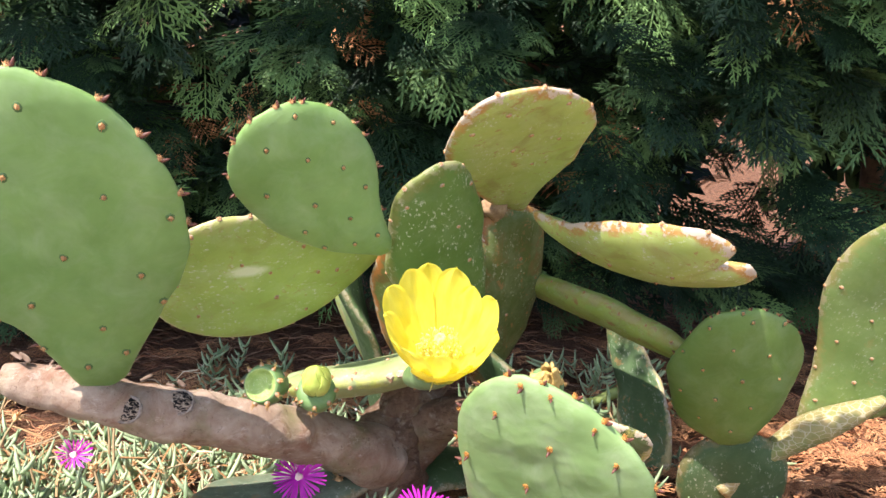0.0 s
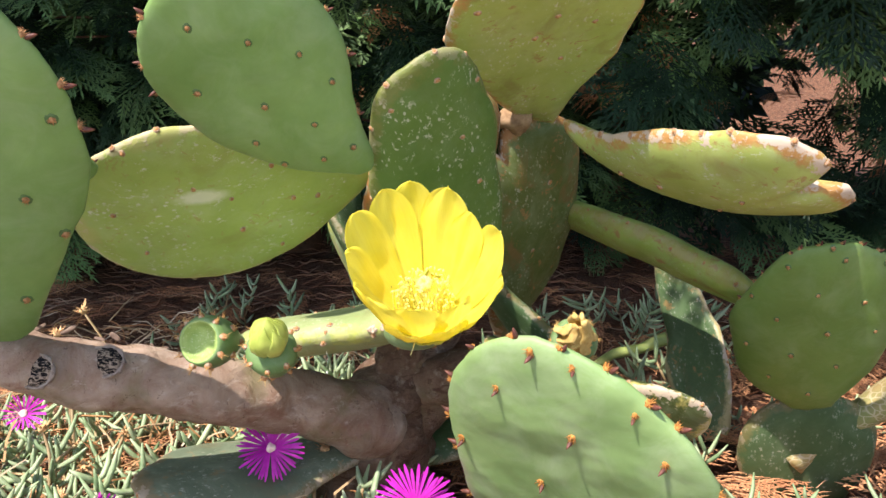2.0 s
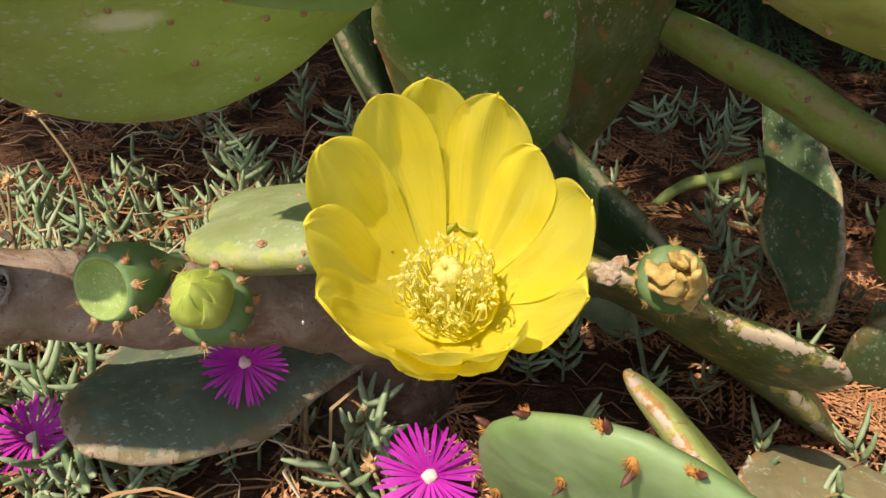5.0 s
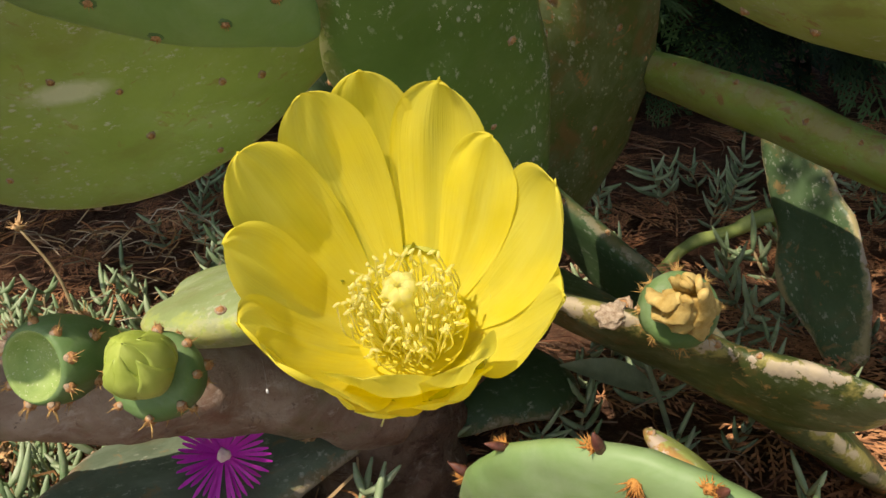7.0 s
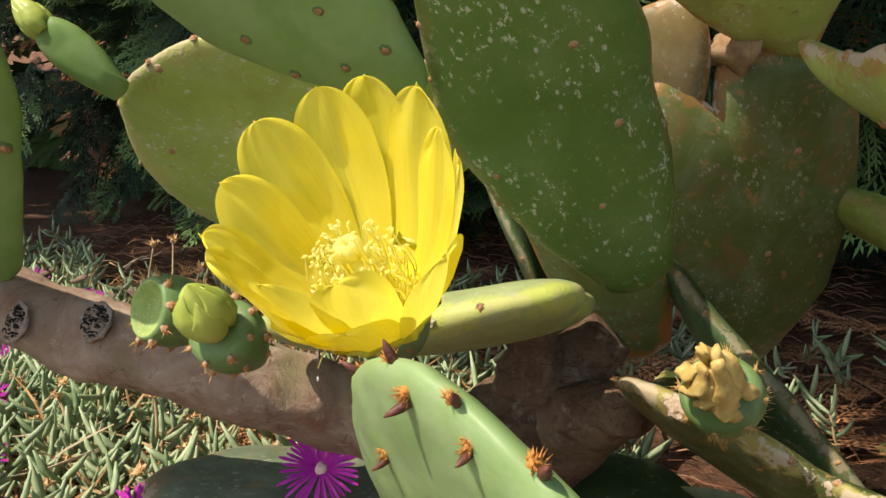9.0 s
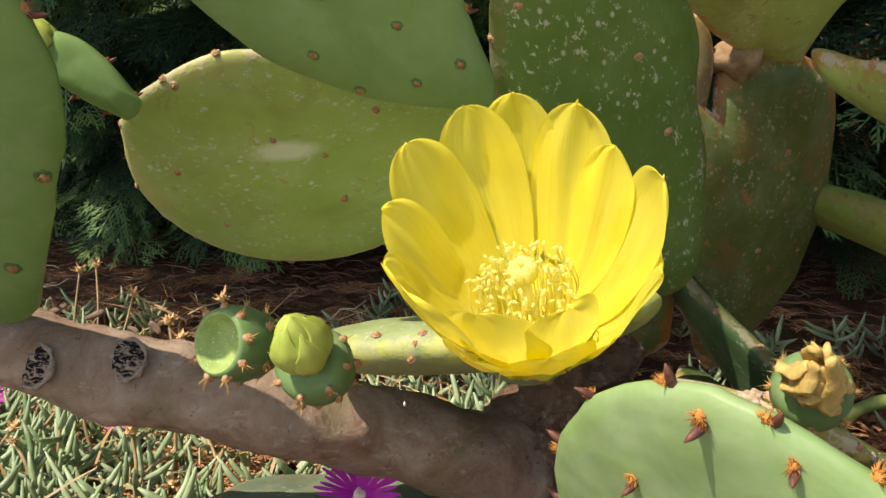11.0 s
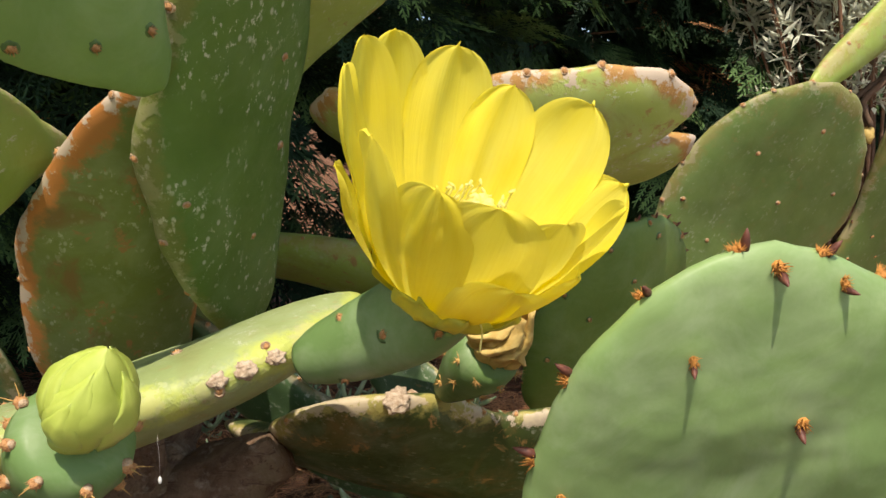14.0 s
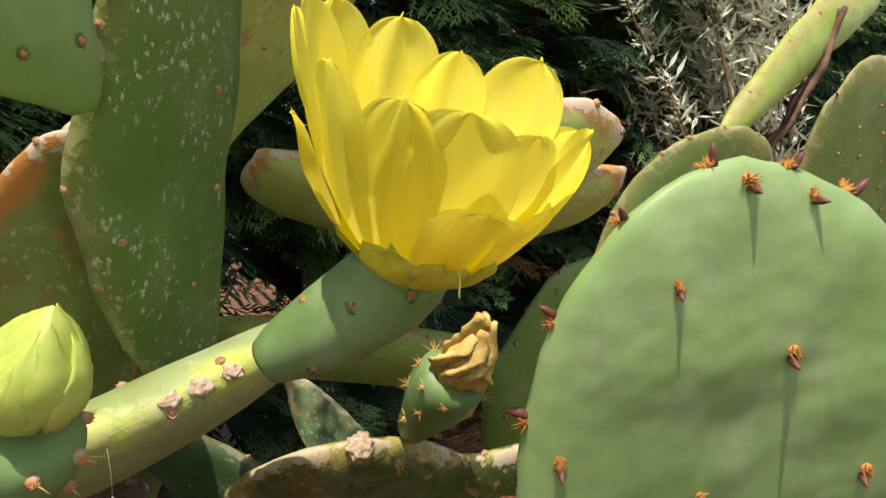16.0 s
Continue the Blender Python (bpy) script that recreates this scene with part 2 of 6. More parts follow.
class Geo:
    """Collects rows of vertices and faces with material numbers."""

    def __init__(self):
        self.v, self.f, self.i = [], [], []

    def add(self, verts, faces, mat=0):
        o = len(self.v)
        self.v.extend(tuple(p) for p in verts)
        self.f.extend(tuple(o + k for k in f) for f in faces)
        self.i.extend([mat] * len(faces))
        return self

    def tube(self, pts, radii, seg=8, mat=0, rough=0.0, seed=0.0, close=True, flat=1.0, freq=30.0):
        pts = [Vector(p) for p in pts]
        n = len(pts)
        ref = Vector((0.13, 0.21, 0.97))
        verts = []
        for k, p in enumerate(pts):
            d = (pts[min(k + 1, n - 1)] - pts[max(k - 1, 0)]).normalized()
            a = d.cross(ref)
            a = a.normalized() if a.length > 1e-3 else d.orthogonal().normalized()
            b = d.cross(a)
            for q in range(seg):
                w = 2 * math.pi * q / seg
                o = a * math.cos(w) * radii[k] + b * math.sin(w) * radii[k] * flat
                if rough:
                    o *= 1 + rough * wob(p + o, freq, seed) + 0.4 * rough * wob(p + o, freq * 3.1, seed + 5)
                verts.append(p + o)
        faces = [(k * seg + q, k * seg + (q + 1) % seg, (k + 1) * seg + (q + 1) % seg, (k + 1) * seg + q) for k in range(n - 1) for q in range(seg)]
        if close:
            verts += [pts[0], pts[-1]]
            c0, c1 = len(verts) - 2, len(verts) - 1
            faces += [(c0, (q + 1) % seg, q) for q in range(seg)] + [(c1, (n - 1) * seg + q, (n - 1) * seg + (q + 1) % seg) for q in range(seg)]
        return self.add(verts, faces, mat)

    def blob(self, centre, size, mat=0, rings=6, seg=8, rough=0.2, seed=0.0, freq=200.0):
        c = Vector(centre)
        verts = []
        for r in range(rings + 1):
            a = math.pi * r / rings
            for q in range(seg):
                w = 2 * math.pi * q / seg
                d = Vector((math.sin(a) * math.cos(w), math.sin(a) * math.sin(w), math.cos(a)))
                k = 1 + rough * wob(d, 2.2, seed)
                verts.append(c + Vector((d.x * size[0], d.y * size[1], d.z * size[2])) * k)
        faces = [(r * seg + q, (r + 1) * seg + q, (r + 1) * seg + (q + 1) % seg, r * seg + (q + 1) % seg) for r in range(rings) for q in range(seg)]
        return self.add(verts, faces, mat)

    def mesh(self, name, mats, smooth=True):
        return mesh_from(name, self.v, self.f, mats, self.i, smooth)


def smooth_path(pts, steps):
    """Points along a soft curve through pts (Catmull-Rom), with any extra columns carried along."""
    p = np.asarray(pts, float)
    p = np.vstack([2 * p[0] - p[1], p, 2 * p[-1] - p[-2]])
    out = []
    for k in range(1, len(p) - 2):
        for t in np.linspace(0, 1, steps, endpoint=False):
            a, b, c, d = p[k - 1:k + 3]
            out.append(0.5 * (2 * b + (c - a) * t + (2 * a - 5 * b + 4 * c - d) * t * t + (3 * b - 3 * c + d - a) * t ** 3))
    out.append(p[-2])
    return np.array(out)


# ---- areoles ----
def needles(g, rng, count, size, long, mat=0):
    """Fine bristles standing out of a tuft."""
    for _ in range(count):
        a, h = rng.uniform(0, 6.283), rng.uniform(0.25, 1.0)
        r = math.sqrt(1 - h * h)
        root = Vector((size[0] * r * math.cos(a), size[1] * r * math.sin(a), size[2] * h)) * 0.85
        out = (Vector((r * math.cos(a), r * math.sin(a), h + 0.5)) + Vector([rng.uniform(-0.25, 0.25) for _ in range(3)])).normalized()
        side = out.orthogonal().normalized() * 0.00026
        turn = out.cross(side)
        g.add([root + side, root - side * 0.5 + turn * 0.87, root - side * 0.5 - turn * 0.87, root + out * size[2] * rng.uniform(0.4, 1.0) * long], [(0, 1, 3), (1, 2, 3), (2, 0, 3)], mat)
    return g


def tuft(seed, size, spikes, mat, long=1.5, rings=5, seg=9):
    """A fuzzy tuft with fine bristles standing out of it, on +z."""
    g = Geo().blob((0, 0, 0.0), tuple(0.85 * v for v in size), 0, rings, seg, 0.4, seed)
    return needles(g, random.Random(seed), spikes, size, long).mesh("areole", [mat])


def corky(seed, size):
    """An old areole: a grey corky collar round a worn brown tuft."""
    rng = random.Random(seed)
    g = Geo().blob((0, 0, -0.0002), (size[0], size[1], size[2] * 0.55), 1, 6, 12, 0.5, seed)
    ring = [(0.78 * size[0] * math.cos(a), 0.78 * size[1] * math.sin(a), 0.28 * size[2]) for a in np.linspace(0, 2 * math.pi, 15)]
    g.tube(ring, [size[2] * rng.uniform(0.08, 0.34) for _ in range(14)] + [size[2] * 0.2], 6, 1, 0.8, seed, False, 1.0, 700)
    small = tuple(0.66 * v for v in size[:2]) + (size[2],)
    g.blob((0, 0, 0.1 * size[2]), small, 0, 5, 9, 0.5, seed + 3)
    return needles(g, rng, 9, small, 1.1).mesh("areole", [FUZZ_BROWN, FUZZ_OLD])


def leaf_scale(seed):
    """A small dark red pointed scale beside a tuft."""
    rng = random.Random(seed)
    root, lean = Vector((0, 0, 0)), Vector((rng.uniform(-0.003, 0.003), -0.0012, 0.0068))
    return Geo().tube([root, root + lean * 0.35, root + lean * 0.7, root + lean], [0.0014, 0.0015, 0.0010, 0.0002], 7, 0).mesh("spine", [CONE])


YOUNG = [tuft(k, (0.0017, 0.0021, 0.0017), 34, FUZZ, 1.6) for k in range(4)]


def nub(seed):
    """A brown tuft sunk in a low swelling of the skin, painted dark for the shade round it."""
    g = Geo().blob((0, 0, -0.0002), (0.0030, 0.0036, 0.0005), 1, 6, 14, 0.3, seed)
    t = tuft(seed, (0.0019, 0.0023, 0.0018), 22, FUZZ_BROWN, 1.1)
    g.add([v.co for v in t.vertices], [tuple(p.vertices) for p in t.polygons], 0)
    return g.mesh("areole", [FUZZ_BROWN, SHADE_HALO])


NUBS = [nub(k + 10) for k in range(3)]
BROWN = [tuft(k + 50, (0.0019, 0.0024, 0.0018), 24, FUZZ_BROWN, 1.5) for k in range(4)]
OLD = [corky(k + 20, (0.0027, 0.0023, 0.0014)) for k in range(5)]
SPIKY = [tuft(k + 30, (0.0017, 0.0017, 0.0016), 11, BRISTLE, 3.8) for k in range(4)]
SCALES = [leaf_scale(k + 40) for k in range(4)]


# ---- pads ----
class Pad:
    """One flattened cactus joint. It grows along y of its own frame from the base, x across, its front face to z."""

    def __init__(self, cactus, base, tip, front, width, thick=0.02, widest=0.6, neck=0.25, square=2.2, bend=0.0, shift=0.0, curl=0.0, cup=0.0,
                 twist=0.0, skin=None, seed=1, label="", name="pad", notch=None, wavy=0.012, lobes=()):
        self.base, v = Vector(base), Vector(tip) - Vector(base)
        self.length = v.length
        v.normalize()
        n = Vector(front)
        n = (n - v * n.dot(v)).normalized()
        x = v.cross(n)
        self.frame = Matrix((x, v, n)).transposed().to_4x4()
        self.frame.translation = self.base
        self.w, self.t, self.widest, self.neck, self.square = width, thick, widest, neck, square
        self.bend, self.shift, self.curl, self.cup, self.twist, self.seed, self.notch, self.wavy = bend, shift, curl, cup, twist, seed, notch, wavy
        self.rng = random.Random(seed)
        n1 = 40
        s = (1 - np.cos(np.linspace(0, math.pi, n1))) / 2
        h = np.array([self.half(k) for k in s])
        sx = np.array([self.slide(k) for k in s])
        right = np.stack([sx + h, s * self.length], 1)
        left = np.stack([sx - h, s * self.length], 1)[::-1][1:]
        rim = np.vstack([right, left])
        self.centre = np.array([self.slide(0.5), 0.52 * self.length])
        d = rim - self.centre
        for k in range(len(d)):
            e = Vector((rim[k][0], rim[k][1], 0))
            f = 1 + wavy * 2 * wob(e, 38, seed) + wavy * wob(e, 110, seed)
            if notch:
                a = math.atan2(d[k][1], d[k][0]) - notch[0]
                f *= 1 - notch[2] * math.exp(-(a / notch[1]) ** 2)
            a = math.atan2(d[k][1], d[k][0])
            for n, (c, e) in enumerate(lobes, 2):
                f *= 1 + c * math.cos(n * a) + e * math.sin(n * a)
            d[k] *= f
        self.rim = d
        ang = np.unwrap(np.arctan2(d[:, 1], d[:, 0]))
        order = np.argsort(ang)
        self.ang, self.rad = ang[order], np.hypot(d[:, 0], d[:, 1])[order]
        rings = [0.0, 0.2, 0.38, 0.54, 0.67, 0.78, 0.86, 0.915, 0.955, 0.98, 0.995]
        m = len(d)
        verts, edge = [], []
        for side in (1, -1):
            for r in rings[1:]:
                for p in d:
                    verts.append(self.lift(*(self.centre + p * r), side * self.depth(r)))
                    edge.append(r)
        o = len(verts)
        for p in d:
            verts.append(self.lift(*(self.centre + p), 0.0))
            edge.append(1.0)
        c = len(verts)
        verts += [self.lift(*self.centre, self.depth(0)), self.lift(*self.centre, -self.depth(0))]
        edge += [0.0, 0.0]
        k = len(rings) - 1
        faces = []
        for q in range(m):
            w = (q + 1) % m
            for j in range(k - 1):
                a, b = j * m, (j + 1) * m
                faces.append((a + q, b + q, b + w, a + w))
                a, b = (k + j) * m, (k + j + 1) * m
                faces.append((a + w, b + w, b + q, a + q))
            faces.append(((k - 1) * m + q, o + q, o + w, (k - 1) * m + w))
            faces.append(((2 * k - 1) * m + w, o + w, o + q, (2 * k - 1) * m + q))
            faces.append((c, q, w))
            faces.append((c + 1, k * m + w, k * m + q))
        me = mesh_from(name, verts, faces, skin)
        att = me.attributes.new("edge", "FLOAT", "POINT")
        att.data.foreach_set("value", np.array(edge, np.float32))
        self.ob = under(name, me, cactus, world_pose=self.frame, label=label)

    def half(self, s):
        if s < self.widest:
            return 0.5 * self.w * (self.neck * math.sqrt(min(1, s / 0.03 + 0.02)) + (1 - self.neck) * math.sin(0.5 * math.pi * s / self.widest) ** 1.25)
        return 0.5 * self.w * max(0.0, 1 - ((s - self.widest) / (1 - self.widest)) ** self.square) ** (1 / self.square)

    def slide(self, s):
        return self.bend * math.sin(math.pi * s) + self.shift * s * self.w

    def depth(self, r):
        return 0.5 * self.t * max(0.0, 1 - r ** 4.5) ** 0.5 * (1.06 - 0.12 * r)

    def lift(self, x, y, z):
        """From the flat pad to the bent one, in the pad's own frame."""
        s = y / self.length - 0.5
        u = x / self.w
        zz = z + self.curl * (s * s * 4 - 0.0) + self.cup * u * u * 4 + self.twist * u * s * 2
        zz += 0.0016 * wob((x, y, 0.0), 22, self.seed)
        return (x, y, zz)

    def surface(self, s, u, side=1):
        """Place and turn of a spot on a face: s along (0 to 1), u across (metres)."""
        p = np.array([u, s * self.length])
        e = 0.002

        def at(q):
            d = q - self.centre
            a = math.atan2(d[1], d[0])
            while a < self.ang[0]:
                a += 2 * math.pi
            r = min(1.0, np.hypot(*d) / np.interp(a, self.ang, self.rad, period=2 * math.pi))
            return Vector(self.lift(q[0], q[1], side * self.depth(r)))
        c, dx, dy = at(p), at(p + [e, 0]) - at(p - [e, 0]), at(p + [0, e]) - at(p - [0, e])
        n = dx.cross(dy).normalized() * side
        return self.turn(c, n, dy.normalized())

    def turn(self, c, n, up):
        up = (up - n * up.dot(n)).normalized()
        m = Matrix((up.cross(n), up, n)).transposed().to_4x4()
        m.translation = c
        return m

    def edge_spot(self, k, off=0.0):
        """Place and turn of a spot on the rim at the fraction k of its round (0 at the base, counter-clockwise)."""
        m = len(self.rim)
        q = k * (m - 1)
        i, f = int(q), q - int(q)
        p = self.rim[i] * (1 - f) + self.rim[(i + 1) % m] * f
        d = self.rim[(i + 2) % m] - self.rim[i - 1]
        n = Vector((d[1], -d[0], 0)).normalized()
        p = p * (1 - min(0.95, abs(off) / (0.475 * self.t)) ** 2) ** (1 / 4.5)
        c = Vector(self.lift(*(self.centre + p), off))
        return self.turn(c - n * 0.0006, n, Vector((-n.y, n.x, 0)))

    def stud(self, m, kinds, size=1.0, spin=None, label="", cone=1.0):
        k = size * self.rng.uniform(0.85, 1.15)
        r = self.rng.uniform(-0.5, 0.5) if spin is None else spin
        ob = under("areole", self.rng.choice(kinds), self.ob, m @ Matrix.Rotation(r, 4, "Z") @ Matrix.Scale(k, 4), label)
        if kinds is YOUNG or kinds is BROWN:
            under("spine", self.rng.choice(SCALES), self.ob, m @ Matrix.Rotation(r, 4, "Z") @ Matrix.Translation((0, -0.0019 * k, 0)) @ Matrix.Scale(k * cone, 4))
        return ob

    def near(self, places, kinds, size=1.0, side=1):
        """Studs on the face at the spots nearest to places in the world."""
        back = self.frame.inverted()
        for p in places:
            q = back @ Vector(p)
            d = np.array([q.x, q.y]) - self.centre
            d *= min(1.0, 0.93 * np.interp(math.atan2(d[1], d[0]), self.ang, self.rad, period=2 * math.pi) / max(1e-6, np.hypot(*d)))
            x, y = self.centre + d
            self.stud(self.surface(y / self.length, x, side), kinds, size)

    def face_studs(self, spots, kinds, size=1.0, side=1):
        for s, u in spots:
            self.stud(self.surface(s, u, side), kinds, size, cone=0.8)

    def near_rim(self, places, kinds, size=1.0):
        """Studs on the rim at the spots nearest to places in the world."""
        back = self.frame.inverted()
        for p in places:
            q = back @ Vector(p)
            k = int(np.argmin(np.hypot(self.rim[:, 0] + self.centre[0] - q.x, self.rim[:, 1] + self.centre[1] - q.y)))
            self.stud(self.edge_spot(k / (len(self.rim) - 1), max(-0.4, min(0.4, q.z / self.t)) * self.t), kinds, size)

    def lattice(self, kinds, gap=0.034, size=1.0, side=1, margin=0.82):
        row, y = 0, 0.14 * self.length
        while y < self.length * 0.95:
            x = -self.w + (row % 2) * gap * 0.5
            while x < self.w:
                px, py = x + self.slide(y / self.length) + self.rng.uniform(-0.003, 0.003), y + self.rng.uniform(-0.003, 0.003)
                d = np.array([px, py]) - self.centre
                a = math.atan2(d[1], d[0])
                if np.hypot(*d) < margin * np.interp(a, self.ang, self.rad, period=2 * math.pi):
                    self.stud(self.surface(py / self.length, px, side), kinds, size)
                x += gap
            y, row = y + gap * 0.62, row + 1

    def rim_at(self, places, kinds, size=1.0):
        for f in places:
            self.stud(self.edge_spot(f, self.rng.uniform(-0.06, 0.06) * self.t), kinds, size, cone=0.85)

    def rim_studs(self, n, kinds, size=1.0, lo=0.12, hi=0.88):
        for k in range(n):
            f = lo + (hi - lo) * (k + self.rng.uniform(-0.25, 0.25)) / max(1, n - 1)
            self.stud(self.edge_spot(min(0.97, max(0.03, f)), self.rng.uniform(-0.1, 0.1) * self.t), kinds, size)


# ---- more building helpers ----
def axis_frame(base, tip, across=(1, 0, 0)):
    """A frame at base whose z points to tip."""
    z = (Vector(tip) - Vector(base)).normalized()
    x = Vector(across)
    x = (x - z * x.dot(z)).normalized()
    m = Matrix((x, z.cross(x), z)).transposed().to_4x4()
    m.translation = Vector(base)
    return m


def lathe(name, profile, mats, seg=24, rough=0.02, seed=0.0, freq=60.0, lobes=0, lobe=0.0, split=None):
    """A turned shape from rows of radius and height, uneven by noise; split: the row from which the second material begins."""
    verts, faces, idx = [], [], []
    for r, z in profile:
        for q in range(seg):
            a = 2 * math.pi * q / seg
            p = Vector((r * math.cos(a), r * math.sin(a), z))
            k = 1 + rough * wob(p, freq, seed) + (lobe * math.cos(lobes * a + 3 * z / 0.02) if lobes else 0)
            verts.append((p.x * k, p.y * k, p.z))
    for j in range(len(profile) - 1):
        for q in range(seg):
            faces.append((j * seg + q, j * seg + (q + 1) % seg, (j + 1) * seg + (q + 1) % seg, (j + 1) * seg + q))
            idx.append(1 if split and j >= split else 0)
    return mesh_from(name, verts, faces, mats, idx)


def fast_mesh(name, verts, tris, mats, idx=None, smooth=False):
    me = bpy.data.meshes.new(name)
    verts, tris = np.asarray(verts, np.float32), np.asarray(tris, np.int32)
    me.vertices.add(len(verts))
    me.vertices.foreach_set("co", verts.ravel())
    me.loops.add(tris.size)
    me.loops.foreach_set("vertex_index", tris.ravel())
    me.polygons.add(len(tris))
    me.polygons.foreach_set("loop_start", np.arange(0, tris.size, 3, dtype=np.int32))
    for m in mats if isinstance(mats, (list, tuple)) else [mats]:
        me.materials.append(m)
    if idx is not None:
        me.polygons.foreach_set("material_index", np.asarray(idx, np.int32))
    me.polygons.foreach_set("use_smooth", np.full(len(tris), smooth))
    me.update(calc_edges=True)
    me.validate()
    return me


def as_tris(g):
    tris, idx = [], []
    for f, i in zip(g.f, g.i):
        for k in range(1, len(f) - 1):
            tris.append((f[0], f[k], f[k + 1]))
            idx.append(i)
    return np.array(g.v), np.array(tris), np.array(idx)


def scatter(name, kinds, poses, mats, smooth=False, tone=False):
    """One mesh of many copies: kinds are (verts, tris, idx), poses are (kind, matrix). tone: gives each copy its own shade, lighter to its tip."""
    vs, ts, ix, o = [], [], [], 0
    shade, rng = [], np.random.default_rng(len(poses))
    for k, m in poses:
        v, t, i = kinds[k]
        m = np.array(m)
        vs.append(v @ m[:3, :3].T + m[:3, 3])
        ts.append(t + o)
        ix.append(i)
        o += len(v)
        if tone:
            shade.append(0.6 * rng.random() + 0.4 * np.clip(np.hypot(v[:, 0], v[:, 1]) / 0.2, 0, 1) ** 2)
    me = fast_mesh(name, np.vstack(vs), np.vstack(ts), mats, np.concatenate(ix), smooth)
    if tone:
        me.attributes.new("tone", "FLOAT", "POINT").data.foreach_set("value", np.concatenate(shade).astype(np.float32))
    return me


def stand(at, direction, up, scale=1.0):
    """A pose whose y runs along direction and whose z leans towards up."""
    y = Vector(direction).normalized()
    z = Vector(up)
    z = (z - y * z.dot(y))
    z = z.normalized() if z.length > 1e-4 else y.orthogonal().normalized()
    m = Matrix((y.cross(z), y, z)).transposed().to_4x4() @ Matrix.Scale(scale, 4)
    m.translation = Vector(at)
    return m


# ---- the prickly pear ----
SKIN_DRY = pad_skin("withered_pad_skin", (0.16, 0.14, 0.07), (0.30, 0.25, 0.14), specks=0.3, cork=1.0, stain=0.5)
cactus = thing("prickly_pear_cactus", (-0.03, 0.90, 0.0), "sprawling prickly pear with flat spiny pads and a yellow flower", "cactus")

A = Pad(cactus, (-0.2803, 0.7088, 0.2312), (-0.2889, 0.5605, 0.4665), (0.356, -0.796, -0.489), 0.1779, 0.024, 0.619, 0.174, 1.50, bend=0.0094, shift=0.090, curl=-0.0020, cup=0.0063, twist=0.0154,
        lobes=((-0.017, -0.022), (-0.052, -0.021), (0.032, -0.003), (-0.015, -0.016)), skin=SKIN_YOUNG, seed=3, label="smooth light green pad with orange areoles")
A.face_studs([(0.939, 0.018), (0.861, 0.063), (0.671, 0.050), (0.772, -0.006), (0.514, 0.011), (0.57, 0.089), (0.4, 0.057), (0.385, -0.022), (0.245, 0.018), (0.214, -0.028), (0.114, -0.003),
              (0.122, 0.027), (0.275, 0.066), (0.62, -0.048), (0.84, -0.052), (0.46, -0.07)], NUBS, 1.15)
A.rim_at([0.26, 0.295, 0.333, 0.359, 0.397, 0.449, 0.487], BROWN, 1.25)
A.rim_studs(9, BROWN, 1.1, 0.53, 0.9)
B = Pad(cactus, (-0.0478, 0.7832, 0.341), (-0.1477, 0.6692, 0.4503), (0.375, -0.792, -0.483), 0.1163, 0.018, 0.613, 0.139, 1.85, bend=-0.0073, shift=0.041, curl=0.0036, cup=-0.0073, twist=-0.0001,
        lobes=((-0.008, 0.024), (0.05, -0.002), (-0.003, -0.007), (-0.013, -0.012)), skin=SKIN_YOUNG, seed=7, label="smooth fresh green rounded pad")
B.face_studs([(0.881, 0.0275), (0.732, 0.0446), (0.862, -0.0065), (0.696, 0.010), (0.545, 0.025), (0.387, 0.026), (0.683, -0.035), (0.495, -0.014), (0.319, -0.002), (0.405, -0.038), (0.261, -0.038),
              (0.183, -0.0167), (0.141, 0.003)], NUBS, 0.95)
B.rim_at([0.141, 0.218, 0.269, 0.295, 0.346, 0.397, 0.415, 0.449, 0.513, 0.564, 0.59, 0.628, 0.667], BROWN, 0.95)
C = Pad(cactus, (-0.0567, 0.9153, 0.321), (-0.2784, 0.8076, 0.2904), (0.425, -0.717, -0.553), 0.1683, 0.02, 0.536, 0.050, 2.29, bend=-0.0053, shift=0.025, curl=-0.0128, cup=0.0035, twist=0.0140,
        lobes=((-0.058, 0.008), (0.0, 0.039), (-0.001, 0.014), (0.002, 0.004)), skin=SKIN_MID, seed=11, label="broad yellowish-green pad with a corky pale rim")
C.face_studs([(0.644, 0.0246), (0.888, 0.005), (0.811, -0.0397), (0.503, -0.0247), (0.37, -0.052), (0.328, -0.002), (0.242, -0.006), (0.399, 0.036), (0.531, 0.010), (0.827, 0.066)], OLD, 1.0)
C.rim_at([0.269, 0.285, 0.321, 0.372, 0.45, 0.52, 0.603, 0.692, 0.78], OLD, 1.15)
D = Pad(cactus, (0.0222, 0.9114, 0.2345), (-0.0156, 0.7618, 0.4202), (0.573, -0.691, -0.44), 0.1053, 0.024, 0.451, 0.345, 2.80, bend=-0.0020, shift=-0.051, curl=0.0127, cup=-0.0037, twist=0.0082,
        lobes=((0.009, 0.022), (-0.024, 0.036), (0.02, 0.001), (0.001, 0.025)), skin=SKIN_SPECK, seed=13, label="dark green pad flecked with fine white scratches")
D.face_studs([(0.88, -0.032), (0.915, 0.003), (0.827, 0.035), (0.667, 0.013), (0.455, -0.046), (0.45, 0.02), (0.28, -0.004)], OLD, 0.9)
D.rim_at([0.2, 0.3, 0.41, 0.48, 0.551, 0.628, 0.68, 0.731, 0.795, 0.85], OLD, 0.95)
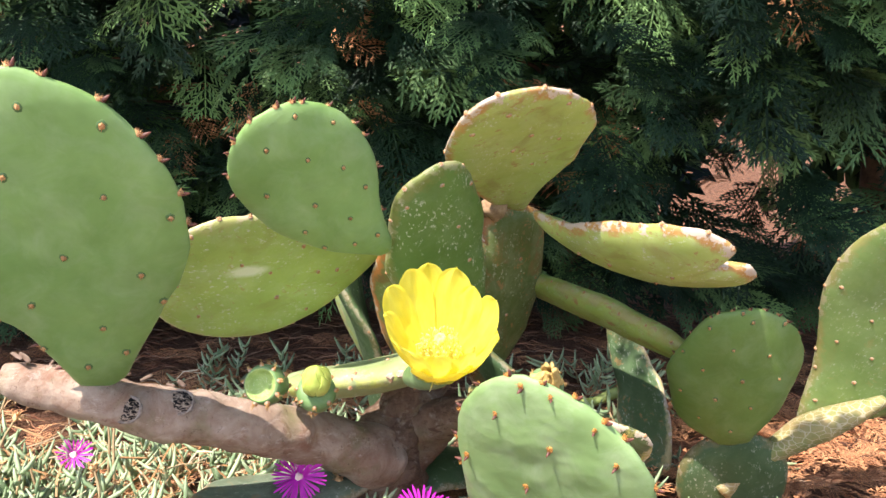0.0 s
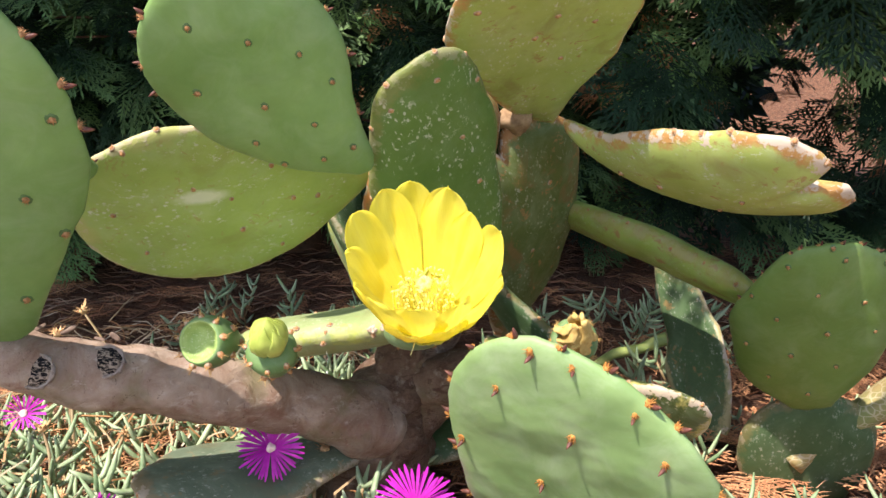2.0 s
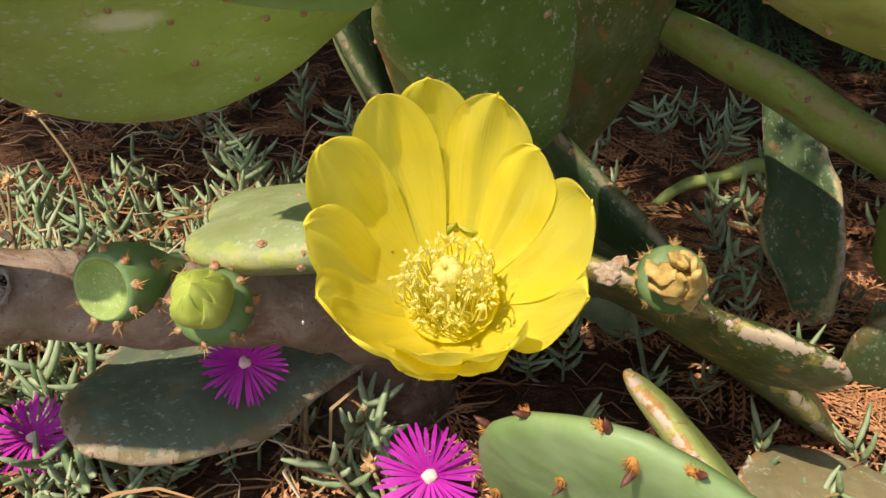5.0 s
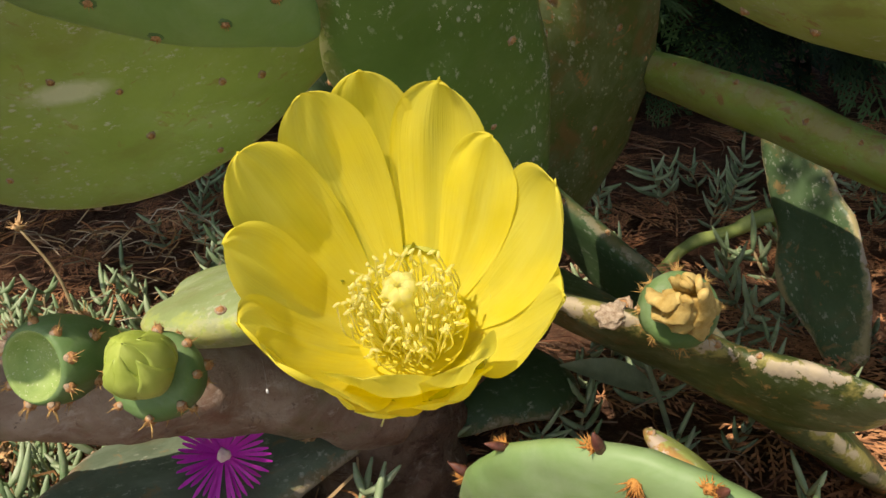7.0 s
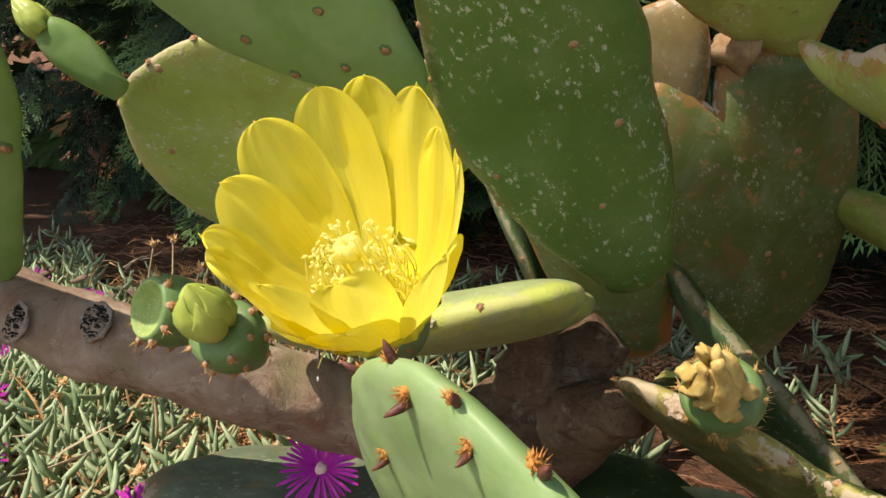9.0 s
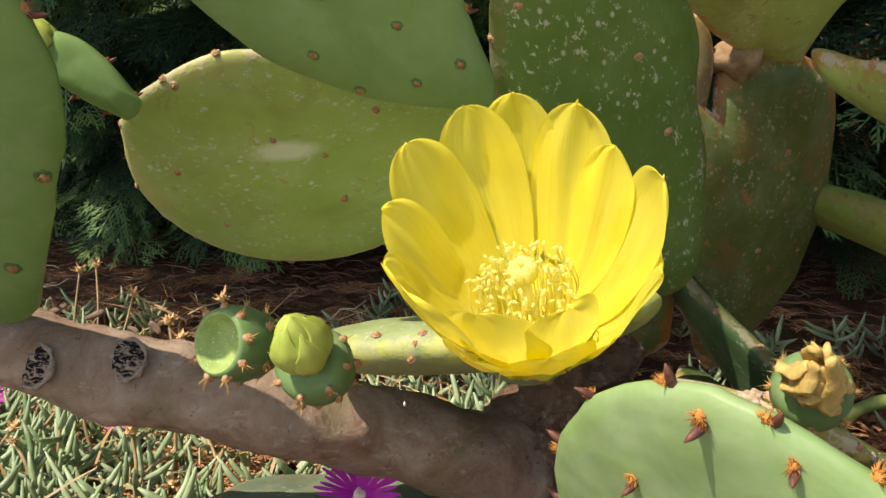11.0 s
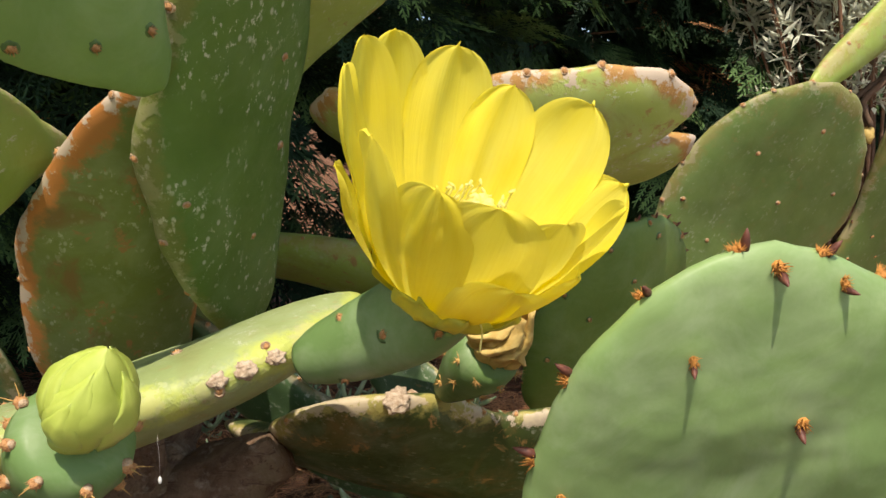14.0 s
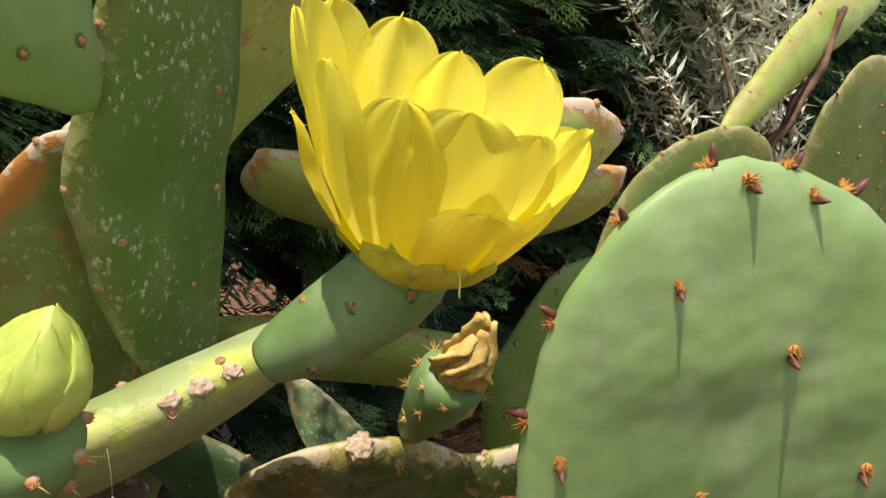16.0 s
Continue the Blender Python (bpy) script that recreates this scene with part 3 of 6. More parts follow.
E_ = Pad(cactus, (0.0924, 1.0345, 0.3616), (0.0641, 0.7538, 0.4857), (0.292, -0.411, -0.863), 0.1506, 0.022, 0.686, 0.050, 2.11, bend=0.0015, shift=-0.019, curl=0.0087, cup=0.0078, twist=0.0086,
        lobes=((-0.006, -0.015), (0.01, -0.005), (0.002, -0.013), (-0.031, 0.018)), skin=SKIN_OLD, seed=17, label="yellow-green scarred pad with an orange corky rim")
E_.face_studs([(0.92, -0.0136), (0.884, 0.042), (0.867, -0.048), (0.655, 0.036), (0.733, 0.008), (0.656, -0.010), (0.5, 0.01)], OLD, 1.1)
E_.rim_at([0.359, 0.42, 0.462, 0.526, 0.577, 0.667, 0.897], OLD, 1.1)
F = Pad(cactus, (0.0983, 0.9549, 0.3335), (0.2774, 0.779, 0.3078), (-0.381, -0.258, -0.888), 0.1550, 0.024, 0.588, 0.492, 2.29, bend=0.0136, shift=0.060, curl=-0.0264, cup=-0.0234, twist=0.0145,
        lobes=((0.02, -0.005), (-0.011, 0.066), (0.03, 0.042), (0.023, -0.003)), skin=SKIN_OLD, seed=19, label="old yellow-green pad with a notched corky end", notch=(1.792, 0.068, 0.254))
F.face_studs([(0.457, -0.0108), (0.71, 0.0003), (0.3, -0.01), (0.6, 0.025)], OLD, 1.1)
F.rim_at([0.2, 0.3, 0.38, 0.462, 0.56, 0.615, 0.679, 0.705, 0.731, 0.782, 0.84], OLD, 1.2)
O = Pad(cactus, (0.0978, 1.1186, 0.1517), (0.0515, 0.9634, 0.3491), (0.694, -0.636, -0.337), 0.1804, 0.026, 0.573, 0.514, 2.34, bend=-0.0047, shift=-0.022, curl=-0.0194, cup=-0.0043, twist=0.0230,
        lobes=((-0.055, 0.032), (0.034, 0.06), (0.018, -0.027), (-0.052, -0.012)), skin=SKIN_WORN, seed=23, label="old olive pad stained rusty brown", notch=(1.55, 0.065, 0.22))
O.face_studs([(0.7, 0.03), (0.5, 0.05), (0.45, -0.01), (0.3, 0.03)], OLD, 1.0)
O.rim_studs(8, OLD, 1.0)
O2 = Pad(cactus, (0.024, 0.985, 0.312), (0.0145, 0.962, 0.393), (0.15, -0.85, -0.4), 0.052, 0.022, 0.66, 0.5, 2.5, skin=SKIN_SHOULDER, seed=25, label="rusty shoulder lobe of an old pad")
O2.rim_studs(5, OLD, 0.9, 0.3, 0.7)
K = Pad(cactus, (0.1017, 1.1203, 0.2703), (0.2841, 0.9213, 0.2132), (-0.52, -0.242, -0.819), 0.0786, 0.03, 0.432, 0.574, 2.54, bend=0.0107, shift=0.063, curl=0.0082, cup=-0.0026, twist=0.0018,
        lobes=((0.017, -0.008), (-0.009, 0.011), (-0.007, -0.001), (0.013, -0.003)), skin=SKIN_ARM, seed=29, label="narrow olive pad lying almost edge-on")
K.rim_studs(14, OLD, 1.0)
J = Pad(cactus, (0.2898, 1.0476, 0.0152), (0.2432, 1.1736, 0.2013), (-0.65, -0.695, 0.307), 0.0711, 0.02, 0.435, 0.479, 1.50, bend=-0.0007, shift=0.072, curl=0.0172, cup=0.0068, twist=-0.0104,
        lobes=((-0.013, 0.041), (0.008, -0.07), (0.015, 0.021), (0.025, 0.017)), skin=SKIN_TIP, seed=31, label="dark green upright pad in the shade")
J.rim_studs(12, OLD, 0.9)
M = Pad(cactus, (-0.0124, 1.0241, 0.1582), (-0.0324, 0.8665, 0.3515), (0.054, -0.777, -0.628), 0.1080, 0.02, 0.549, 0.602, 1.62, bend=0.0015, shift=-0.060, curl=0.0127, cup=-0.0170, twist=0.0027,
        lobes=((-0.037, 0.017), (0.008, -0.023), (0.031, -0.019), (0.038, 0.011)), skin=SKIN_RUST, seed=37, label="dull green pad with a rust-orange rim")
M.rim_studs(12, OLD, 1.0)
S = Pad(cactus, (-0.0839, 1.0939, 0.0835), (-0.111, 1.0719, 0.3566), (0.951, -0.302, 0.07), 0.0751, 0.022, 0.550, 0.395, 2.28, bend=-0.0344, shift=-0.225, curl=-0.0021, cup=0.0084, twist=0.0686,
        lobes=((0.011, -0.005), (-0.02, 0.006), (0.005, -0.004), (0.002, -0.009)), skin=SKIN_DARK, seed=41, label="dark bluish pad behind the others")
S.rim_studs(12, OLD, 0.9)
S2 = Pad(cactus, (-0.085, 1.09, 0.15), (-0.128, 1.045, 0.262), (0.5, -0.8, 0.2), 0.024, 0.022, 0.5, 0.7, 3.0, skin=SKIN_PALE, seed=45, label="slim pale green joint catching the sun")
S2.rim_studs(6, OLD, 0.8)
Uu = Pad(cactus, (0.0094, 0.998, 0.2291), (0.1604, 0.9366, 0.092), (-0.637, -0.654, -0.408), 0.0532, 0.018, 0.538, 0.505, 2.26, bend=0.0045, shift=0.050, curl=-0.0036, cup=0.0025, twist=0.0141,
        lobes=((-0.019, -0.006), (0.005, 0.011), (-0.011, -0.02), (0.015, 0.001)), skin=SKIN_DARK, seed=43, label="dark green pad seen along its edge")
Uu.rim_studs(14, OLD, 0.9)
N = Pad(cactus, (-0.0303, 0.9035, 0.2019), (-0.087, 0.7484, 0.2204), (-0.211, 0.191, 0.959), 0.2040, 0.03, 0.618, 0.331, 1.65, bend=0.0014, shift=0.039, curl=0.0019, cup=0.0092, twist=0.0115,
        lobes=((-0.015, -0.02), (-0.01, 0.084), (0.063, -0.119), (-0.014, -0.072)), skin=SKIN_FLAT, seed=47, label="pale waxy green pad lying flat with fruits on its rim")
N.near([(-0.082, 0.72, 0.232), (-0.108, 0.746, 0.226)], OLD, 1.1)
N.near_rim([(-0.060, 0.712, 0.230), (-0.042, 0.712, 0.236), (-0.030, 0.716, 0.244), (-0.082, 0.713, 0.224)], OLD, 1.0)
N.rim_studs(8, OLD, 0.85)
N.face_studs([(0.75, -0.03), (0.6, 0.0), (0.55, 0.04)], OLD, 0.8)
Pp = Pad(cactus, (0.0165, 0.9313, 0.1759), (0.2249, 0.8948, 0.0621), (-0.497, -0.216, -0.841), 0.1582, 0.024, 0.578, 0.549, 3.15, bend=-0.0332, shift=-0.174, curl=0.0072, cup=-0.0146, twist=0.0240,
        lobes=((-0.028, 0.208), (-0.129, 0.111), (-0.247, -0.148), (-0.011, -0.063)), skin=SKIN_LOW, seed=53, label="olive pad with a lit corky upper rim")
Pp.rim_studs(16, OLD, 1.0)
Pp.near_rim([(0.060, 0.822, 0.19), (0.066, 0.82, 0.19), (0.072, 0.82, 0.188)], OLD, 2.1)
R1 = Pad(cactus, (-0.059, 0.9155, 0.0722), (-0.2338, 0.7641, 0.0896), (0.114, -0.018, 0.993), 0.1195, 0.02, 0.654, 0.279, 1.82, bend=0.0082, shift=-0.021, curl=0.0128, cup=-0.0061, twist=0.0016,
        lobes=((0.006, -0.019), (0.0, 0.021), (-0.003, 0.025), (-0.038, -0.004)), skin=SKIN_DUSTY, seed=59, label="dusty grey-green pad resting near the ground")
R1.rim_studs(14, OLD, 0.9)
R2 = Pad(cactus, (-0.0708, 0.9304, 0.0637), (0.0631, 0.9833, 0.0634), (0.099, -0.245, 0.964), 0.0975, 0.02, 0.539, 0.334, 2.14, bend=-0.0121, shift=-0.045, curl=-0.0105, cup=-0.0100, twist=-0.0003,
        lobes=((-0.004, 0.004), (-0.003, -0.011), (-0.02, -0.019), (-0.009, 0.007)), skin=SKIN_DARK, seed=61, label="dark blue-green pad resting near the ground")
R2.rim_studs(10, OLD, 0.9)
G = Pad(cactus, (0.1213, 0.6944, 0.0622), (0.0534, 0.5961, 0.2687), (-0.415, -0.761, -0.499), 0.1568, 0.022, 0.642, 0.378, 1.82, bend=0.0046, shift=-0.008, curl=-0.0033, cup=0.0060, twist=-0.0092,
        lobes=((-0.006, 0.051), (-0.006, -0.018), (0.007, 0.05), (0.007, 0.001)), skin=SKIN_FRONT, seed=67, label="smooth bluish-green pad with orange tufts and dark red spines")
G.face_studs([(0.896, -0.020), (0.963, 0.0235), (0.78, 0.0163), (0.861, 0.0510), (0.751, 0.063), (0.701, -0.0555), (0.995, 0.003), (0.60, -0.012), (0.58, 0.045), (0.45, 0.012)], YOUNG, 1.0)
G.rim_at([0.3, 0.359, 0.385, 0.423, 0.462, 0.513, 0.564, 0.615, 0.66, 0.705, 0.77], YOUNG, 1.1)
W = Pad(cactus, (0.2354, 0.7421, -0.0105), (0.0963, 0.8525, 0.1044), (-0.72, -0.224, -0.656), 0.0700, 0.02, 0.482, 0.400, 1.97, bend=-0.0001, shift=-0.013, curl=0.0024, cup=-0.0032, twist=0.0025,
        lobes=((-0.0, 0.003), (-0.001, -0.003), (0.001, 0.003), (-0.003, -0.003)), skin=SKIN_OLD, seed=101, label="olive pad with a corky rim leaning on the ground")
W.rim_studs(12, OLD, 1.0)
X = Pad(cactus, (0.32, 0.79, 0.012), (0.185, 0.865, 0.022), (0.0, -0.1, 1.0), 0.10, 0.016, 0.5, 0.5, 2.2, skin=SKIN_DRY, seed=103, label="withered tan pad lying on the ground")
X.rim_studs(8, OLD, 0.9)
# a small new pad with a green bud, growing from the far corner of the broad pad
T2 = Pad(cactus, (-0.244, 0.775, 0.333), (-0.280, 0.748, 0.372), (0.5, -0.8, 0.1), 0.026, 0.015, 0.6, 0.5, 2.0, skin=SKIN_YOUNG, seed=71,
         label="tiny fresh green pad")
T2.rim_studs(6, YOUNG, 0.7)
BUD = Shade("pale_green_bud", 0.42, 0.5)
BUD.colour(BUD.mix(BUD.ramp(BUD.noise(70, 4), (0.3, 0.0), (0.75, 1.0)), (0.33, 0.43, 0.07), (0.50, 0.58, 0.14)))
BUD.bump(BUD.noise(160, 3), 0.15, 0.0006)
BUD_SKIN = BUD.mat


def bud_tip(parent, base, tip, radius, seed, n=4):
    """A closed bud: keeled fleshy tepals that overlap and meet in a blunt point."""
    m = axis_frame(base, tip)
    h = (Vector(tip) - Vector(base)).length
    zs, rs = (0.0, 0.15, 0.35, 0.55, 0.75, 0.9, 1.0), (0.80, 0.96, 1.0, 0.90, 0.64, 0.34, 0.03)
    core = under("bud_core", lathe("bud_core", [(0.5 * radius, -0.05 * h)] + [(0.88 * radius * r, 1.02 * h * z) for z, r in zip(zs, rs)], [BUD_SKIN], 20, 0.08, seed, 90, 5, 0.05), parent, world_pose=m)
    rng = random.Random(seed)
    for ring, (count, start, low, top, reach, out) in enumerate(((3, 0.3, 0.10, 1.03, 1.25, 0.96), (n, 0.9, -0.04, 0.86, 0.80, 1.02), (2, 4.0, -0.06, 0.58, 0.55, 1.07))):
        for k in range(count):
            a0 = start + 2 * math.pi * k / count + rng.uniform(-0.14, 0.14)
            peak = top * rng.uniform(0.92, 1.05)
            g, rows, cols = Geo(), 12, 9
            front, back = [], []
            for i in range(rows):
                t = i / (rows - 1)
                z = low + (peak - low) * t
                r = radius * float(np.interp(z, zs, rs)) * out
                w = reach * (0.75 + 0.25 * math.sin(math.pi * min(1.0, t * 1.5))) * max(0.0, 1 - t ** 2.4) ** 0.8
                for q in range(cols):
                    u = 2 * q / (cols - 1) - 1
                    a = a0 + u * w
                    e = radius * (0.07 * math.exp(-(u / 0.35) ** 2) * math.sin(math.pi * min(1.0, 0.15 + t)) + 0.05 * (1 - u * u)) + 0.0005 * wob((u * 2, t * 3, k + 5 * ring), 1.0, seed)
                    front.append(((r + e) * math.cos(a), (r + e) * math.sin(a), h * z))
                    back.append(((0.86 * r) * math.cos(a), (0.86 * r) * math.sin(a), h * (z - 0.02)))
            f = [(i * cols + q, i * cols + q + 1, (i + 1) * cols + q + 1, (i + 1) * cols + q) for i in range(rows - 1) for q in range(cols - 1)]
            o = rows * cols
            f += [tuple(v + o for v in reversed(x)) for x in f]
            rim = list(range(cols)) + [i * cols + cols - 1 for i in range(1, rows)] + [(rows - 1) * cols + q for q in range(cols - 2, -1, -1)] + [i * cols for i in range(rows - 2, 0, -1)]
            f += [(rim[i], rim[i - 1], rim[i - 1] + o, rim[i] + o) for i in range(len(rim))]
            g.add(front + back, f)
            under("scale", g.mesh("scale", [BUD_SKIN]), core)
    return core


bud_tip(T2.ob, (-0.276, 0.750, 0.367), (-0.291, 0.742, 0.385), 0.008, 4)

# ---- woody stems ----
BARK = Shade("grey_brown_bark", 0.85, 0.25)
bk = BARK.mix(BARK.ramp(BARK.noise(26, 6, 0.7, distort=0.5), (0.35, 0.0), (0.65, 1.0)), (0.10, 0.056, 0.034), (0.24, 0.16, 0.105))
bk = BARK.mix(BARK.ramp(BARK.noise(90, 5, 0.7), (0.55, 0.0), (0.75, 0.7)), bk, (0.42, 0.36, 0.29))
bk = BARK.mix(BARK.ramp(BARK.noise(14, 4), (0.55, 0.0), (0.7, 0.5)), bk, (0.10, 0.12, 0.045))
bk = BARK.mix(BARK.ramp(BARK.noise(55, 6, 0.75, (1, 1, 2.2), 1.2), (0.54, 0.0), (0.62, 0.8)), bk, (0.085, 0.042, 0.026))
BARK.colour(bk).bump(BARK.noise(45, 6, 0.75, None, 0.8), 1.0, 0.006).bump(BARK.noise(190, 5, 0.75), 0.8, 0.002)
BARK = BARK.mat
pb = Shade("pale_limb_bark", 0.88, 0.25)
pc = pb.mix(pb.ramp(pb.noise(22, 6, 0.65, None, 0.6), (0.36, 0.0), (0.64, 1.0)), (0.22, 0.13, 0.085), (0.42, 0.33, 0.25))
pc = pb.mix(pb.ramp(pb.noise(36, 5, 0.7, None, 0.8), (0.56, 0.0), (0.70, 0.55)), pc, (0.22, 0.085, 0.05))
pc = pb.mix(pb.ramp(pb.noise(17, 4, 0.6), (0.56, 0.0), (0.70, 0.6)), pc, (0.15, 0.16, 0.06))
pc = pb.mix(pb.ramp(pb.noise(48, 8, 0.75, (1, 1, 2), 0.5), (0.56, 0.0), (0.66, 0.5)), pc, (0.58, 0.50, 0.42))
pc = pb.mix(pb.ramp(pb.noise(120, 6, 0.75, (2, 1, 1), 1.0), (0.60, 0.0), (0.66, 0.7)), pc, (0.07, 0.04, 0.028))
pb.colour(pc).bump(pb.noise(50, 8, 0.7, None, 0.6), 0.6, 0.004).bump(pb.noise(220, 6, 0.75), 0.6, 0.0015)
PALE_BARK = pb.mat
RING = plain("grey_scar_ring", (0.14, 0.10, 0.075), (0.42, 0.36, 0.30), 180, 0.9, 0.9, 6)
scr = Shade("charred_scar", 0.95, 0.2)
cracks = scr.noise(150, 6, 0.7, (1, 2.2, 1), 1.5)
scr.colour(scr.mix(scr.ramp(cracks, (0.49, 0.0), (0.55, 1.0)), (0.008, 0.007, 0.008), (0.40, 0.31, 0.23))).bump(cracks, 0.9, 0.003)
SCAR = scr.mat


def stem(name, rows, label, seed, rough=0.22, bark=BARK):
    p = smooth_path(rows, 14)
    g = Geo().tube([q[:3] for q in p], [q[3] for q in p], 44, 0, rough, seed, True, 0.92, 40)
    o = Vector(rows[0][:3])
    g.v = [tuple(Vector(v) - o) for v in g.v]
    return under(name, g.mesh(name, [bark]), cactus, world_pose=Matrix.Translation(o), label=label)


trunk = stem("trunk", [(-0.075, 0.915, -0.04, 0.060), (-0.070, 0.912, 0.05, 0.053), (-0.055, 0.915, 0.11, 0.044), (-0.03, 0.93, 0.15, 0.032), (0.0, 0.945, 0.185, 0.018)],
             "thick grey-brown woody trunk", 3.0)
limb = stem("limb", [(-0.360, 0.700, 0.240, 0.012), (-0.340, 0.704, 0.234, 0.018), (-0.295, 0.717, 0.219, 0.022), (-0.258, 0.731, 0.203, 0.0245), (-0.222, 0.751, 0.191, 0.0255),
                     (-0.17, 0.79, 0.168, 0.027), (-0.12, 0.84, 0.140, 0.029), (-0.06, 0.89, 0.10, 0.036)], "leaning bare brown limb with round scars", 8.0, 0.15, PALE_BARK)
fork = stem("fork", [(-0.04, 0.925, 0.10, 0.035), (0.0, 0.905, 0.14, 0.026), (0.035, 0.88, 0.16, 0.015)], "short barky side limb", 15.0)
stem("joint", [(-0.045, 0.918, 0.130, 0.030), (-0.038, 0.908, 0.168, 0.019), (-0.036, 0.900, 0.190, 0.014), (-0.040, 0.892, 0.203, 0.008)], "cracked brown joint under the flat pad", 21.0, 0.4)
for k, (at, out, r) in enumerate((((-0.261, 0.7075, 0.211), (-0.1, -0.92, 0.35), 0.0125), ((-0.2245, 0.7285, 0.2105), (0.02, -0.78, 0.62), 0.0125))):
    m = axis_frame(Vector(at) + Vector(out).normalized() * 0.0014, Vector(at) + Vector(out))
    g = Geo().blob((0, 0, -0.001), (r, r * 0.86, 0.0042), 1, 12, 24, 0.16, k + 3.0)
    ring = [(1.04 * r * math.cos(a), 0.90 * r * math.sin(a), -0.0006) for a in np.linspace(0, 2 * math.pi, 25)]
    g.tube(ring, [0.0012 + 0.0006 * math.sin(2.3 * q + k) for q in range(24)] + [0.0012], 8, 0, 0.9, k, False, 1.0, 260)
    under("scar", g.mesh("scar", [RING, SCAR]), limb, world_pose=m, label="dark round scar")

# ---- fruits, bud and flower ----
CUP = Shade("pale_fruit_scar", 0.6, 0.3)
cu = CUP.mix(CUP.ramp(CUP.noise(120, 4), (0.3, 0.0), (0.72, 1.0)), (0.20, 0.31, 0.08), (0.33, 0.43, 0.15))
cu = CUP.mix(CUP.ramp(CUP.noise(850, 3, 0.7), (0.62, 0.0), (0.67, 0.9)), cu, (0.66, 0.68, 0.48))
CUP.colour(cu).bump(CUP.noise(240, 4), 0.3, 0.0008)
CUP = CUP.mat


def cushion(seed, spikes):
    """A plump brown areole with a few straw-coloured spines."""
    rng = random.Random(seed)
    g = Geo().blob((0, 0, 0.0004), (0.0022, 0.0018, 0.0024), 0, 8, 12, 0.4, seed).blob((0.0004, 0.0010, 0.0), (0.0016, 0.0013, 0.0016), 1, 6, 9, 0.4, seed + 1)
    needles(g, rng, 16, (0.0016, 0.0015, 0.0022), 1.3, 0)
    for _ in range(spikes):
        d = Vector((rng.uniform(-0.5, 0.5), rng.uniform(-0.3, 0.7), 1)).normalized() * rng.uniform(0.004, 0.0078)
        g.tube([(0, 0, 0.001), d * 0.5, d], [0.00032, 0.00024, 0.00005], 5, 2)
    return g.mesh("areole", [FUZZ_BROWN, FUZZ_OLD, BRISTLE])


SPINED = [cushion(k + 60, 5) for k in range(4)]
PLUMP = [cushion(k + 65, 2) for k in range(3)]


def ovary(name, base, tip, profile, mats, seed, split=None, label=""):
    """A tubercled green ovary along base to tip, with bristly areoles set round it."""
    m = axis_frame(base, tip)
    ob = under(name, lathe(name, profile, mats, 28, 0.05, seed, 70, split=split), cactus, world_pose=m, label=label)
    return ob


def ovary_studs(ob, profile, spots, kinds, size=1.0):
    rng = random.Random(len(spots))
    zs, rs = [p[1] for p in profile], [p[0] for p in profile]
    k = int(np.argmax(zs)) + 1
    for z, a in spots:
        r = float(np.interp(z, zs[:k], rs[:k])) * 0.99
        n = Vector((math.cos(a), math.sin(a), 0.25)).normalized()
        m = Matrix((Vector((-math.sin(a), math.cos(a), 0)), n.cross(Vector((-math.sin(a), math.cos(a), 0))), n)).transposed().to_4x4()
        m.translation = (r * math.cos(a), r * math.sin(a), z)
        under("areole", rng.choice(kinds), ob, m @ Matrix.Scale(size * rng.uniform(0.85, 1.2), 4))


fp = [(0.004, -0.014), (0.006, -0.006), (0.0105, 0.003), (0.0150, 0.013), (0.0172, 0.023), (0.0168, 0.031), (0.0152, 0.0362), (0.0136, 0.0378), (0.0124, 0.0368), (0.0108, 0.0326), (0.0070, 0.0302), (0.0028, 0.0300), (0.0, 0.0310)]
fruit = ovary("fruit", (-0.1390, 0.7331, 0.2254), (-0.1610, 0.6401, 0.2534), fp, [FRUIT_SKIN, CUP], 5, 7, "green unripe fruit with a hollow pale top")
ovary_studs(fruit, fp, [(0.0345, 0.2 + 2 * math.pi * k / 9) for k in range(9)] + [(0.021, 0.55 + 2 * math.pi * k / 6) for k in range(6)] + [(0.009, 2 * math.pi * k / 4) for k in range(4)], SPINED, 0.95)
bp = [(0.004, -0.004), (0.0075, 0.0), (0.0115, 0.008), (0.0155, 0.017), (0.0166, 0.025), (0.0155, 0.031), (0.012, 0.033), (0.0, 0.034)]
bud = ovary("bud", (-0.104, 0.722, 0.214), (-0.100, 0.688, 0.240), bp, [FRUIT_SKIN], 9, None, "plump green flower bud")
ovary_studs(bud, bp, [(0.0305, 2 * math.pi * k / 8) for k in range(8)] + [(0.019, 0.3 + 2 * math.pi * k / 6) for k in range(6)] + [(0.009, 2 * math.pi * k / 4) for k in range(4)], PLUMP, 0.85)
bud_tip(bud, (-0.1001, 0.6915, 0.2370), (-0.0966, 0.6752, 0.2572), 0.0114, 12)
dp = [(0.004, -0.004), (0.0075, 0.0), (0.0105, 0.010), (0.0145, 0.024), (0.0170, 0.036), (0.0165, 0.045), (0.0135, 0.049), (0.0, 0.049)]
withered = ovary("withered_fruit", (0.098, 0.812, 0.194), (0.096, 0.760, 0.226), dp, [FRUIT_SKIN], 14, None, "green fruit crowned with withered yellow petals")
ovary_studs(withered, dp, [(0.043, 2 * math.pi * k / 8) for k in range(8)] + [(0.03, 0.4 + 2 * math.pi * k / 6) for k in range(6)] + [(0.015, 2 * math.pi * k / 4) for k in range(4)], SPIKY, 0.9)
